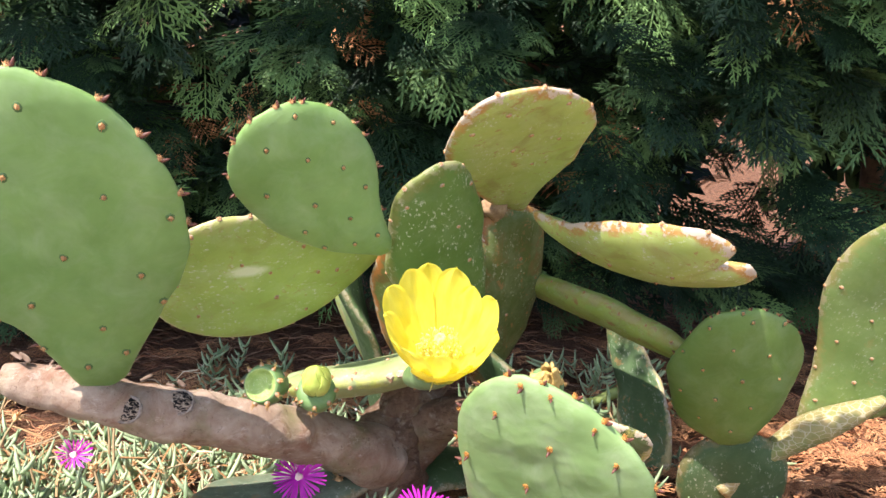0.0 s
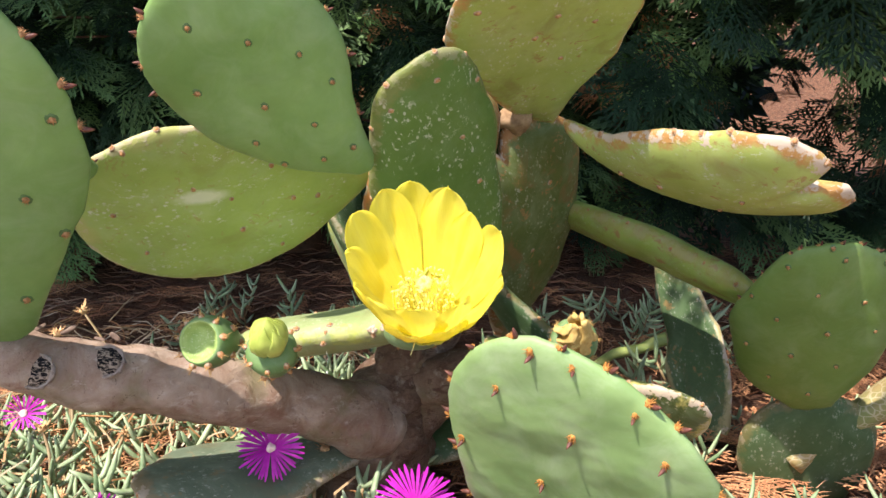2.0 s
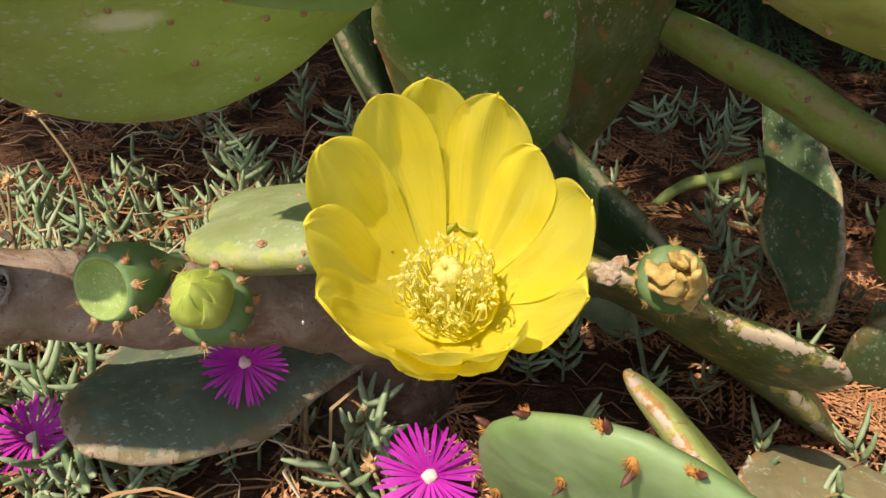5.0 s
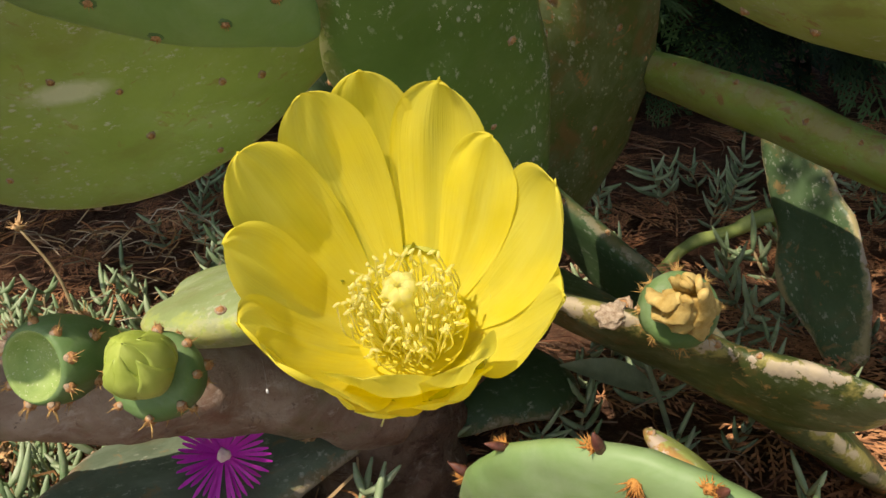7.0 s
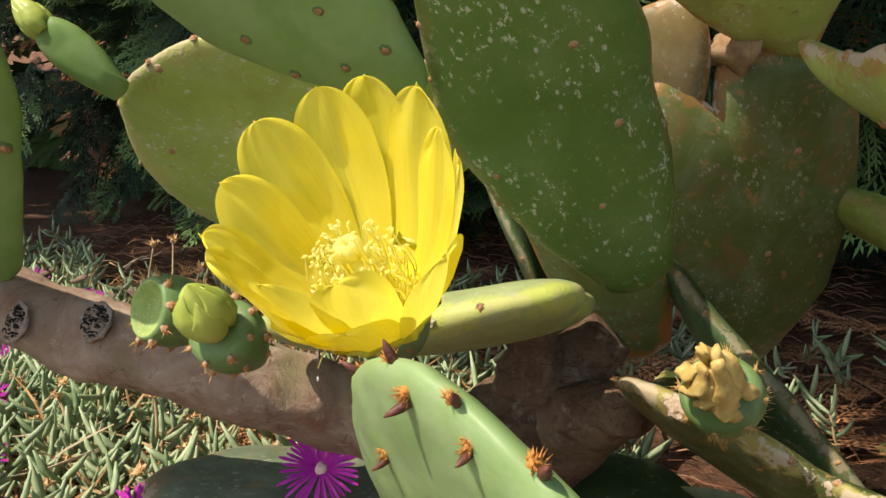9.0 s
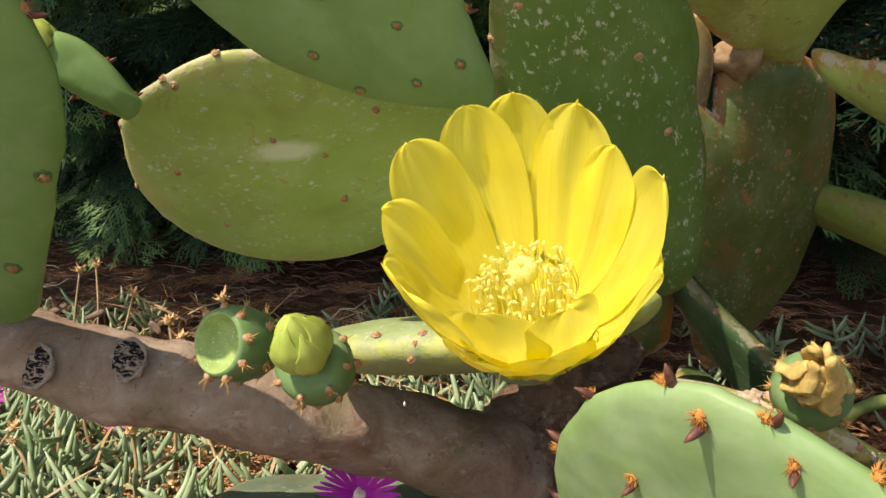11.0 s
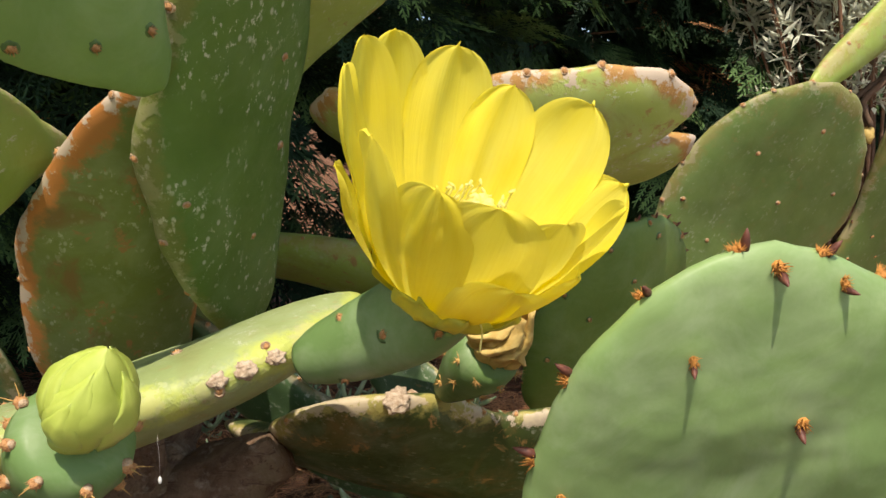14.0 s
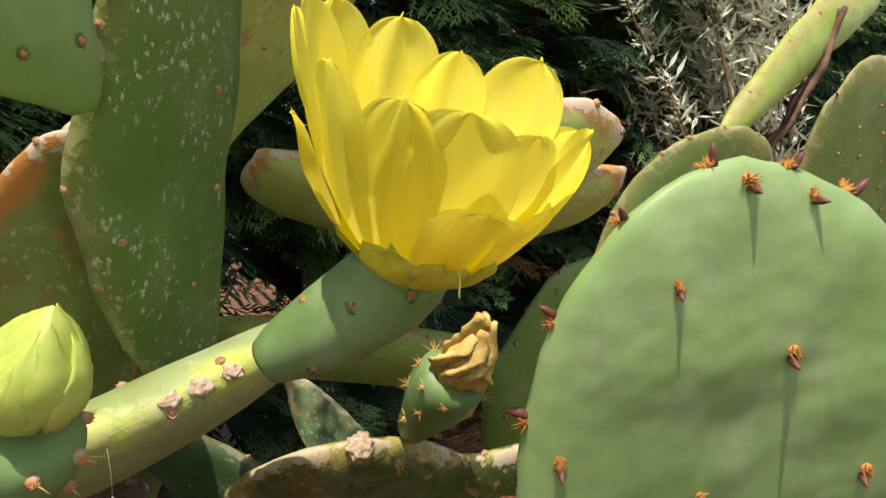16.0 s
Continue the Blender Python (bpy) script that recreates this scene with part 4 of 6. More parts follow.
DRIED = plain("dried_petals", (0.50, 0.32, 0.08), (0.80, 0.62, 0.24), 150, 0.7, 0.6, 5, translucent=0.15)
rng = random.Random(5)
g = Geo().blob((0, 0, 0.056), (0.0095, 0.0095, 0.015), 0, 10, 16, 0.5, 6.0)
under("dried_crown", g.mesh("dried_crown", [DRIED]), withered)
for k in range(7):
    a = 2 * math.pi * k / 7 + rng.uniform(-0.25, 0.25)
    r0 = rng.uniform(0.0065, 0.0095)
    pts = [(r0 * math.cos(a), r0 * math.sin(a), 0.045), (1.2 * r0 * math.cos(a), 1.2 * r0 * math.sin(a), 0.056),
           (0.9 * r0 * math.cos(a + 0.3), 0.9 * r0 * math.sin(a + 0.3), 0.067), (0.45 * r0 * math.cos(a + 0.9), 0.45 * r0 * math.sin(a + 0.9) + 0.004, 0.074 + rng.uniform(0, 0.010))]
    g = Geo().tube(smooth_path(pts, 5), np.interp(np.linspace(0, 1, 16), [0, 0.3, 0.7, 1], [0.0042, 0.0052, 0.0042, 0.0024]), 12, 0, 0.7, k, True, 0.5, 210)
    under("dried_petal", g.mesh("dried_petal", [DRIED]), withered)

PETAL = Shade("yellow_petal", 0.42, 0.35)
grain = PETAL.node("ShaderNodeAttribute")
grain.attribute_name = "grain"
PETAL.coord = grain.outputs["Vector"]
ptc = PETAL.mix(PETAL.ramp(PETAL.noise(2.5, 3), (0.3, 0.0), (0.7, 1.0)), (0.93, 0.81, 0.07), (0.96, 0.88, 0.15))
vein = PETAL.noise(1.0, 4, 0.65, (38, 1.1, 1))
ptc = PETAL.mix(PETAL.ramp(vein, (0.42, 0.0), (0.75, 0.42)), ptc, (0.84, 0.70, 0.05))
PETAL.colour(ptc).bump(vein, 0.4, 0.0010).bump(PETAL.noise(30, 3), 0.12, 0.0004)
PETAL.translucent(0.46, PETAL.mix(0.5, ptc, (1.0, 0.95, 0.16)))
PETAL = PETAL.mat
FL = Vector((0.0, 0.668, 0.265))
FLOWER = axis_frame(FL, FL + Vector((0.0, -0.62, 0.78)))
arc = smooth_path([(-0.0245, 0.7165, 0.2385, 0.0078), (-0.0205, 0.709, 0.2418, 0.0104), (-0.0130, 0.696, 0.2468, 0.0132), (-0.0050, 0.683, 0.2532, 0.0146), (-0.0005, 0.6745, 0.2588, 0.0142), (0.0, 0.6720, 0.2606, 0.0125)], 6)
o = Vector(arc[0][:3])
g = Geo().tube([Vector(q[:3]) - o for q in arc], [q[3] for q in arc], 28, 0, 0.04, 21, True, 1.0, 70)
flower = under("flower", g.mesh("flower", [FRUIT_SKIN]), cactus, world_pose=Matrix.Translation(o), label="open yellow flower on a smooth blue-green ovary")
for k, a in ((9, 0.5), (11, 2.6), (8, 4.4), (17, 1.5), (16, 3.5), (18, 5.3), (23, 0.4), (24, 2.3), (23, 4.2), (22, 5.6)):
    mid, ahead = Vector(arc[k][:3]) - o, Vector(arc[k + 1][:3]) - Vector(arc[k - 1][:3])
    m = axis_frame((0, 0, 0), ahead)
    out = (m.to_3x3() @ Vector((math.cos(a), math.sin(a), 0.15))).normalized()
    under("areole", NUBS[k % 3], flower, axis_frame(mid + out * arc[k][3] * 0.99, mid + out) @ Matrix.Scale(0.72, 4))


def petal(az, rho, high, width, seed, cup=0.35, flop=0.0, point=0.0010):
    """One petal of the flower: it leaves the throat at the azimuth az and ends at the radius rho and the height high."""
    n, m = 24, 17
    p0, p1, p2 = np.array([0.0130, -0.0040]), np.array([0.011 + 0.52 * rho, high * 0.26]), np.array([rho, high])
    verts, faces, grain = [], [], []
    skew = 0.12 * math.sin(seed * 2.3)
    for i in range(n):
        t = math.sin(0.5 * math.pi * i / (n - 1)) ** 1.1
        mid = (1 - t) ** 2 * p0 + 2 * t * (1 - t) * p1 + t * t * p2
        tan = 2 * (1 - t) * (p1 - p0) + 2 * t * (p2 - p1)
        tan /= np.hypot(*tan)
        nor = np.array([-tan[1], tan[0]])
        w = width * (0.32 + 0.68 * math.sin(0.5 * math.pi * t / 0.70) ** 1.25) if t < 0.70 else width * max(0.0, 1 - ((t - 0.70) / 0.30) ** 2.6) ** (1 / 2.15)
        for j in range(m):
            u = (j - m // 2) / (m // 2)
            x = 0.5 * w * (u + skew * (1 - u * u) * t)
            curve = cup * width * (u * u) * (0.30 + 0.35 * t) * (w / width)
            rib = -0.0009 * math.exp(-(u / 0.16) ** 2) * math.sin(math.pi * t)
            wave = 0.0042 * wob((u * 1.8 + seed, t * 2.4, seed), 1.0, seed) * t * t + 0.0012 * wob((u * 5, t * 4, seed), 1.0, seed) * t * abs(u)
            lift = curve + (rib + wave) * (0.25 + 0.75 * w / width) - flop * max(0.0, t - 0.6) ** 2 * 0.08
            tip = point * max(0.0, (t - 0.85) / 0.15) ** 2 * math.exp(-((u - skew) / 0.15) ** 2)
            edge = (0.0016 * wob((u * 4, seed, 3.0), 1.0, seed) + 0.0007 * wob((u * 11, seed, 5.0), 1.0, seed)) * max(0, t - 0.7) / 0.3
            r = mid[0] + nor[0] * lift + tan[0] * (tip + edge * w / width)
            h = mid[1] + nor[1] * lift + tan[1] * (tip + edge * w / width)
            verts.append((r * math.cos(az) - x * math.sin(az), r * math.sin(az) + x * math.cos(az), h))
            grain.append((u * 0.5 + seed, t + 3 * seed, 0.7 * seed))
    for i in range(n - 1):
        for j in range(m - 1):
            a = i * m + j
            faces.append((a, a + 1, a + m + 1, a + m))
    me = mesh_from("petal", verts, faces, PETAL)
    me.attributes.new("grain", "FLOAT_VECTOR", "POINT").data.foreach_set("vector", np.array(grain, np.float32).ravel())
    return me


PETALS = (
    (119, 0.0510, 0.0562, 0.028, 0.18, 0.0, 0.0006), (101, 0.0535, 0.0560, 0.027, 0.12, 0.0, 0.0005), (76, 0.0500, 0.0552, 0.030, 0.10, 0.0, 0.0020), (52, 0.0420, 0.0492, 0.024, 0.16, 0.0, 0.0012),
    (20, 0.0440, 0.0550, 0.031, 0.10, 0.0, 0.0016), (-13, 0.0430, 0.0425, 0.032, 0.14, 0.1, 0.0018), (147, 0.0470, 0.0562, 0.029, 0.12, 0.0, 0.0008), (177, 0.0415, 0.0508, 0.027, 0.20, 0.0, 0.0010),
    (-151, 0.0395, 0.0505, 0.026, 0.20, 0.0, 0.0016), (-127, 0.0378, 0.0512, 0.034, 0.16, 0.0, 0.0006), (-95, 0.0330, 0.0485, 0.030, 0.22, 0.0, 0.0008), (-54, 0.0360, 0.0498, 0.024, 0.30, 0.0, 0.0008),
    (-106, 0.0345, 0.0265, 0.029, 0.18, 0.0, 0.0012), (-66, 0.0340, 0.0270, 0.030, 0.18, 0.0, 0.0016), (159, 0.0430, 0.0335, 0.022, 0.30, 0.0, 0.0022))
for k, (az, rho, high, width, cup, flop, point) in enumerate(PETALS):
    under("petal", petal(radians(az), rho, high, width, k + 1, cup, flop, point), flower, world_pose=FLOWER @ pose(0, 0, -0.0007 * (k % 3)))
SEPAL = Shade("greenish_yellow_sepal", 0.45, 0.35)
SEPAL.coord = SEPAL.node("ShaderNodeTexCoord").outputs["Object"]
sp = SEPAL.mix(SEPAL.ramp(SEPAL.noise(150, 3), (0.3, 0.0), (0.7, 1.0)), (0.62, 0.60, 0.08), (0.45, 0.50, 0.09))
SEPAL.colour(sp).translucent(0.35, sp)
for k, az in enumerate((-148, -112, -75, -30, 25, 90, 150)):
    me = petal(radians(az), 0.0250, 0.0105, 0.0175, k + 31, 0.10, 0.0, 0.0024)
    me.materials[0] = SEPAL.mat
    under("sepal", me, flower, world_pose=FLOWER @ pose(0, 0, -0.0034))
g = Geo()
for a, b, c in (((-0.006, 0.648, 0.2575), (-0.0055, 0.645, 0.2535), (-0.0075, 0.644, 0.2475)), ((-0.009, 0.647, 0.2585), (-0.0115, 0.645, 0.2575), (-0.0135, 0.645, 0.2583))):
    g.tube(smooth_path([a, b, c], 4), [0.0003] * 9, 5, 0)
under("throat", lathe("throat", [(0.0170, 0.0035), (0.0150, 0.0005), (0.010, -0.0004), (0.0, -0.0004)], [PETAL], 24), flower, world_pose=FLOWER)
STAMEN = plain("pale_yellow_stamens", (0.95, 0.91, 0.36), (0.97, 0.95, 0.62), 300, 0.6, 0.0, translucent=0.72)
under("loose_stamen", g.mesh("loose_stamen", [STAMEN]), flower, world_pose=Matrix.Identity(4))
rng = random.Random(8)
for k in range(150):
    g = Geo()
    a, q = rng.uniform(0, 6.283), math.sqrt(rng.random())
    r0, r1 = 0.0035 + 0.0085 * q, 0.0045 + 0.0112 * q + rng.uniform(-0.0028, 0.0028)
    h = 0.031 - 0.012 * q + rng.uniform(-0.006, 0.005)
    b = a + rng.uniform(-0.35, 0.35)
    p = [(r0 * math.cos(a), r0 * math.sin(a), 0.0), (1.02 * r1 * math.cos(a), 1.02 * r1 * math.sin(a), 0.55 * h), (r1 * math.cos(b), r1 * math.sin(b), h)]
    g.tube(smooth_path(p, 3), [0.00030] * 7, 4, 0, close=False)
    e = Vector(p[2])
    w = Vector((rng.uniform(-1, 1), rng.uniform(-1, 1), rng.uniform(-0.3, 0.8))).normalized() * 0.0012
    g.tube([e - w, e, e + w], [0.0003, 0.00060, 0.0003], 5, 0)
    under("stamen", g.mesh("stamen", [STAMEN]), flower, world_pose=FLOWER)
g = Geo().tube([(0, 0, 0.0), (0, 0, 0.012), (0, 0, 0.026)], [0.0024, 0.0020, 0.0020], 10, 0)
under("style", g.mesh("style", [STAMEN]), flower, world_pose=FLOWER)
for k in range(7):
    a = 2 * math.pi * k / 7
    g = Geo().blob((0.0027 * math.cos(a), 0.0027 * math.sin(a), 0.0275), (0.0024, 0.0024, 0.0036), 0, 6, 8, 0.3, k)
    under("stigma_lobe", g.mesh("stigma_lobe", [STAMEN]), flower, world_pose=FLOWER)

# ---- the second prickly pear ----
cactus_two = thing("prickly_pear_cactus", (0.37, 0.985, 0.0), "low prickly pear with a round pad and a tall pad", "cactus")
H = Pad(cactus_two, (0.3358, 0.9433, 0.094), (0.3004, 0.8496, 0.2719), (-0.135, -0.865, -0.483), 0.1339, 0.02, 0.521, 0.246, 2.45, bend=-0.0130, shift=0.049, curl=-0.0013, cup=-0.0142, twist=-0.0228,
        lobes=((0.01, 0.056), (0.063, -0.014), (-0.003, -0.003), (-0.017, 0.047)), skin=SKIN_ROUND_SHADED, seed=73, label="round green pad with rows of small orange areoles")
H.face_studs([(0.751, -0.0575), (0.931, -0.032), (1.0, 0.0), (0.943, 0.0096), (0.882, 0.042), (0.653, -0.038), (0.796, -0.009), (0.73, 0.027), (0.461, -0.060), (0.586, 0.001), (0.565, 0.0385),
              (0.444, -0.025), (0.389, 0.011), (0.278, -0.041), (0.203, -0.0085)], NUBS, 0.9)
H.rim_at([0.179, 0.244, 0.295, 0.346, 0.4, 0.436, 0.474, 0.5, 0.525, 0.551, 0.564, 0.615, 0.679, 0.731, 0.769, 0.808], BROWN, 0.8)
# the dark skin stands in for the shade that falls on this pad
Q = Pad(cactus_two, (0.352, 0.995, -0.02), (0.335, 0.955, 0.112), (-0.05, -1.0, 0.1), 0.13, 0.03, 0.5, 0.6, 2.2, skin=SKIN_DARK, seed=79, label="old green lower pad, painted dark for its shade")
Q.rim_studs(8, OLD, 0.9)
I = Pad(cactus_two, (0.4303, 1.0399, 0.0933), (0.5698, 0.8425, 0.391), (-0.236, -0.857, -0.458), 0.1956, 0.024, 0.612, 0.139, 2.09, bend=0.0082, shift=0.052, curl=0.0279, cup=-0.0008, twist=-0.0080,
        lobes=((0.077, -0.099), (-0.044, 0.046), (-0.048, 0.025), (-0.016, 0.01)), skin=SKIN_TALL, seed=83, label="tall pale green pad with a scratched face")
I.face_studs([(0.547, -0.078), (0.498, -0.0265), (0.385, -0.038), (0.271, -0.0336), (0.293, 0.010), (0.178, -0.009), (0.203, 0.032), (0.39, 0.005), (0.72, -0.05), (0.66, 0.01), (0.84, -0.01), (0.55, 0.05), (0.75, 0.06)], OLD, 1.0)
I.rim_at([0.22, 0.3, 0.38, 0.46, 0.54, 0.6, 0.641, 0.667, 0.718, 0.744, 0.769, 0.82], OLD, 1.1)
V = Pad(cactus_two, (0.5234, 0.8585, 0.3783), (0.9000, 0.8390, 0.5690), (-0.428, 0.243, 0.87), 0.0535, 0.036, 0.520, 0.141, 2.27, bend=0.0177, shift=-0.124, curl=-0.0030, cup=0.0125, twist=-0.0272,
        lobes=((0.015, -0.015), (0.045, 0.0), (0.036, -0.005), (-0.046, -0.004)), skin=SKIN_ARM, seed=97, label="narrow yellow-green pad slanting upwards")
V.rim_studs(14, OLD, 1.0)
Z = Pad(cactus_two, (0.8004, 1.0706, -0.0245), (0.82, 0.7944, 0.4566), (-0.097, -0.865, -0.493), 0.2525, 0.024, 0.636, 0.350, 2.17, bend=-0.0029, shift=-0.036, curl=0.0163, cup=0.0030, twist=0.0026,
        lobes=((-0.011, -0.03), (0.044, 0.008), (-0.032, 0.037), (-0.016, -0.058)), skin=SKIN_TALL, seed=89, label="large dark green pad in the shade")
Z.lattice(NUBS, 0.045, 1.0)
Z.rim_studs(16, BROWN, 0.8)
ck = Shade("tan_cracked_neck", 0.7, 0.3)
cc = ck.mix(ck.ramp(ck.noise(28, 6, 0.7), (0.35, 0.0), (0.65, 1.0)), (0.19, 0.22, 0.075), (0.36, 0.27, 0.12))
cc = ck.mix(ck.ramp(ck.cells(95, (1, 1, 1.6), "DISTANCE_TO_EDGE"), (0.02, 0.55), (0.07, 0.0)), cc, (0.55, 0.50, 0.36))
ck.colour(cc).bump(ck.noise(90, 6, 0.7), 0.5, 0.002)
CORK = ck.mat
neck = Geo()
pth = smooth_path([(0.335, 0.985, 0.035, 0.030), (0.368, 0.978, 0.066, 0.026), (0.398, 0.970, 0.092, 0.024), (0.428, 0.968, 0.112, 0.029), (0.470, 0.966, 0.130, 0.024), (0.51, 0.962, 0.15, 0.010)], 8)
neck.tube([q[:3] for q in pth], [q[3] for q in pth], 24, 0, 0.10, 4, True, 0.62, 50)
under("neck", neck.mesh("neck", [CORK]), cactus_two, world_pose=Matrix.Identity(4), label="tan corky neck of the tall pad")


# ---- ground ----
MULCH = Shade("red_brown_mulch", 0.92, 0.2)
mc = MULCH.mix(MULCH.ramp(MULCH.noise(45, 8, 0.75), (0.35, 0.0), (0.68, 1.0)), (0.075, 0.038, 0.025), (0.24, 0.115, 0.065))
mc = MULCH.mix(MULCH.ramp(MULCH.noise(160, 6, 0.75, (1, 3, 1)), (0.52, 0.0), (0.66, 0.8)), mc, (0.40, 0.26, 0.16))
MULCH.colour(mc).bump(MULCH.noise(120, 8, 0.75), 1.0, 0.01)
gv, gf = [], []
xs = np.concatenate([np.linspace(-60, -3, 12), np.linspace(-2.6, 3.6, 110), np.linspace(4.2, 60, 12)])
ys = np.concatenate([np.linspace(-60, -1, 10), np.linspace(-0.6, 3.4, 80), np.linspace(3.8, 11.0, 19), np.linspace(14, 70, 8)])
for y in ys:
    for x in xs:
        gv.append((x, y, 0.012 * wob((x, y, 0), 5, 2) + 0.008 * wob((x, y, 0), 17, 4) - 0.004 + 0.55 * min(5.0, max(0.0, y - 4.7)) * (1 + 0.1 * wob((x, y, 0), 1.5, 8))))
nx = len(xs)
for j in range(len(ys) - 1):
    for i in range(nx - 1):
        gf.append((j * nx + i, j * nx + i + 1, (j + 1) * nx + i + 1, (j + 1) * nx + i))
tagged(new("ground", mesh_from("ground", gv, gf, MULCH.mat)), "reddish-brown mulch of dead needles and bark", "ground", kind="structure")
# unseen pale slabs, added as a reflector that lights the pads from below
BOUNCE_PAVE = plain("pale_bounce_slab", (0.52, 0.50, 0.45), (0.64, 0.61, 0.55), 9, 0.9, 0.3, 8)
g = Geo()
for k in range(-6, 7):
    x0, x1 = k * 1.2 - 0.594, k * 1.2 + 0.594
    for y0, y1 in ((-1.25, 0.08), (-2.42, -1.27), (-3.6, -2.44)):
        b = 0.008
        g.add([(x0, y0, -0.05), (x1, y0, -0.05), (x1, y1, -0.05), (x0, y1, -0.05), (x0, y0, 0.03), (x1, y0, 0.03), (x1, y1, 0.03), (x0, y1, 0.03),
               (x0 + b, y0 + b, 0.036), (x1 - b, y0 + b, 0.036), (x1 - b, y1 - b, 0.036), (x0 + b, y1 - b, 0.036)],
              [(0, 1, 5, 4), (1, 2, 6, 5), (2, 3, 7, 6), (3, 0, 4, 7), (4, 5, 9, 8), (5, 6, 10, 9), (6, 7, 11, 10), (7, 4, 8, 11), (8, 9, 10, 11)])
tagged(new("pavement", g.mesh("pavement", [BOUNCE_PAVE], False)), "unseen pale slabs added to bounce light up to the pads", "pavement", kind="structure")

# ---- cypress hedge ----
CYPRESS = Shade("cypress_foliage", 0.6, 0.3)
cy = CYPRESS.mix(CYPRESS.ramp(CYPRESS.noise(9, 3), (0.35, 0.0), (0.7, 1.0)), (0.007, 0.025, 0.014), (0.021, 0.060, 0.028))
# random tone per spray; near-black roots and bright ends paint shade and lit tips
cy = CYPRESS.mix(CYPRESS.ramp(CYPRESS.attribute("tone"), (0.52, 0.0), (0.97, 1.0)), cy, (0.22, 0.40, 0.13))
cy = CYPRESS.mix(CYPRESS.ramp(CYPRESS.noise(260, 3), (0.4, 0.0), (0.7, 0.3)), cy, (0.03, 0.075, 0.03))
CYPRESS.colour(cy).translucent(0.2, cy)
CYPRESS = CYPRESS.mat
DEAD = plain("dead_cypress_sprays", (0.36, 0.14, 0.06), (0.62, 0.33, 0.16), 30, 0.85, 0.3, 5, island=0.7)
TWIG = plain("brown_twigs", (0.09, 0.05, 0.03), (0.22, 0.12, 0.07), 60, 0.9, 0.5, 5)


def spray(seed, length=0.2, spread=0.085, gap=0.0165, leaf=0.019, wide=0.0052, mat=0):
    """A flat cypress spray along +y: a bent midrib with side twigs of scaly leaflets, each a folded blade."""
    rng = random.Random(seed)
    v, t, ix = [], [], []

    def blade(p, d, n, ln, w):
        d, n = d.normalized(), n.normalized()
        s = d.cross(n)
        k = len(v)
        q = p + d * ln * 0.45
        v.extend([p, q + s * w * 0.5 + n * w * 0.1, p + d * ln, q - s * w * 0.5 + n * w * 0.1])
        t.extend([(k, k + 1, k + 2), (k, k + 2, k + 3)])
        ix.extend([mat] * 2)

    up = Vector((0, 0, 1))
    p, d = Vector((0, 0, 0)), Vector((rng.uniform(-0.15, 0.15), 1, 0.1)).normalized()
    steps = int(length / gap)
    for i in range(steps):
        f = i / steps
        blade(p, d, up, gap * 1.5, wide * 0.8)
        for side in (-1, 1):
            if rng.random() < 0.08 or i == 0:
                continue
            w = spread * (math.sin(math.pi * min(1, 0.12 + 0.88 * f)) ** 0.7) * rng.uniform(0.65, 1.1)
            e = (d * rng.uniform(0.6, 0.9) + d.cross(up) * side * rng.uniform(0.7, 1.0)).normalized()
            q, k = p.copy(), 0
            while k * gap * 0.62 < w:
                blade(q, e, up, gap * 1.25, wide * 0.75)
                for s2 in (-1, 1):
                    if k and rng.random() < 0.85:
                        blade(q, (e * 0.8 + e.cross(up) * s2 * 0.6 + up * rng.uniform(-0.15, 0.15)), up, leaf * rng.uniform(0.7, 1.25) * (1 - 0.4 * k * gap * 0.62 / max(w, 1e-3)), wide * rng.uniform(0.75, 1.1))
                q = q + e * gap * 0.62
                e = (e + d * 0.05 - up * 0.035 + Vector((0, 0, rng.uniform(-0.04, 0.04)))).normalized()
                k += 1
        p = p + d * gap
        d = (d - up * 0.03 + Vector((rng.uniform(-0.05, 0.05), 0, rng.uniform(-0.03, 0.03)))).normalized()
    return np.array([tuple(q) for q in v]), np.array(t), np.array(ix)


SPRAYS = [spray(k, random.Random(k).uniform(0.13, 0.24), random.Random(k + 50).uniform(0.06, 0.1)) for k in range(7)]
DEEP = [spray(k + 70, 0.26, 0.11, 0.025, 0.028, 0.0075) for k in range(4)]
BROAD = [spray(k + 80, 0.26, 0.12, 0.045, 0.06, 0.03) for k in range(4)]
DRY = [spray(k + 90, 0.14, 0.05, 0.013, 0.011, 0.0036) for k in range(3)]


def hedge_front(x, z):
    f = min(1.0, max(0.0, (z - 0.08) / 0.95)) ** 0.8
    return 1.93 - 0.55 * f + 0.35 * max(0.0, z - 0.9) + 0.20 * wob((x, z, 0), 2.4, 3) + 0.09 * wob((x, z, 0), 6.0, 7)


# branch tips that stand out in front of the hedge: root and tip
REACH = (((0.268, 1.4, 0.591), (0.409, 1.3, 0.534)), ((0.418, 1.4, 0.506), (0.342, 1.3, 0.565)), ((0.301, 1.4, 0.418), (0.173, 1.32, 0.385)), ((0.563, 1.4, 0.305), (0.65, 1.3, 0.328)),
         ((0.248, 1.4, 0.639), (0.281, 1.3, 0.595)), ((0.012, 1.4, 0.597), (0.122, 1.3, 0.556)), ((0.084, 1.4, 0.655), (0.036, 1.3, 0.605)), ((0.547, 1.4, 0.66), (0.638, 1.3, 0.636)),
         ((-0.134, 1.4, 0.644), (-0.259, 1.3, 0.61)), ((-0.699, 1.4, 0.639), (-0.589, 1.3, 0.611)), ((-0.555, 1.4, 0.587), (-0.541, 1.3, 0.524)), ((0.457, 1.4, 0.641), (0.466, 1.3, 0.622)))


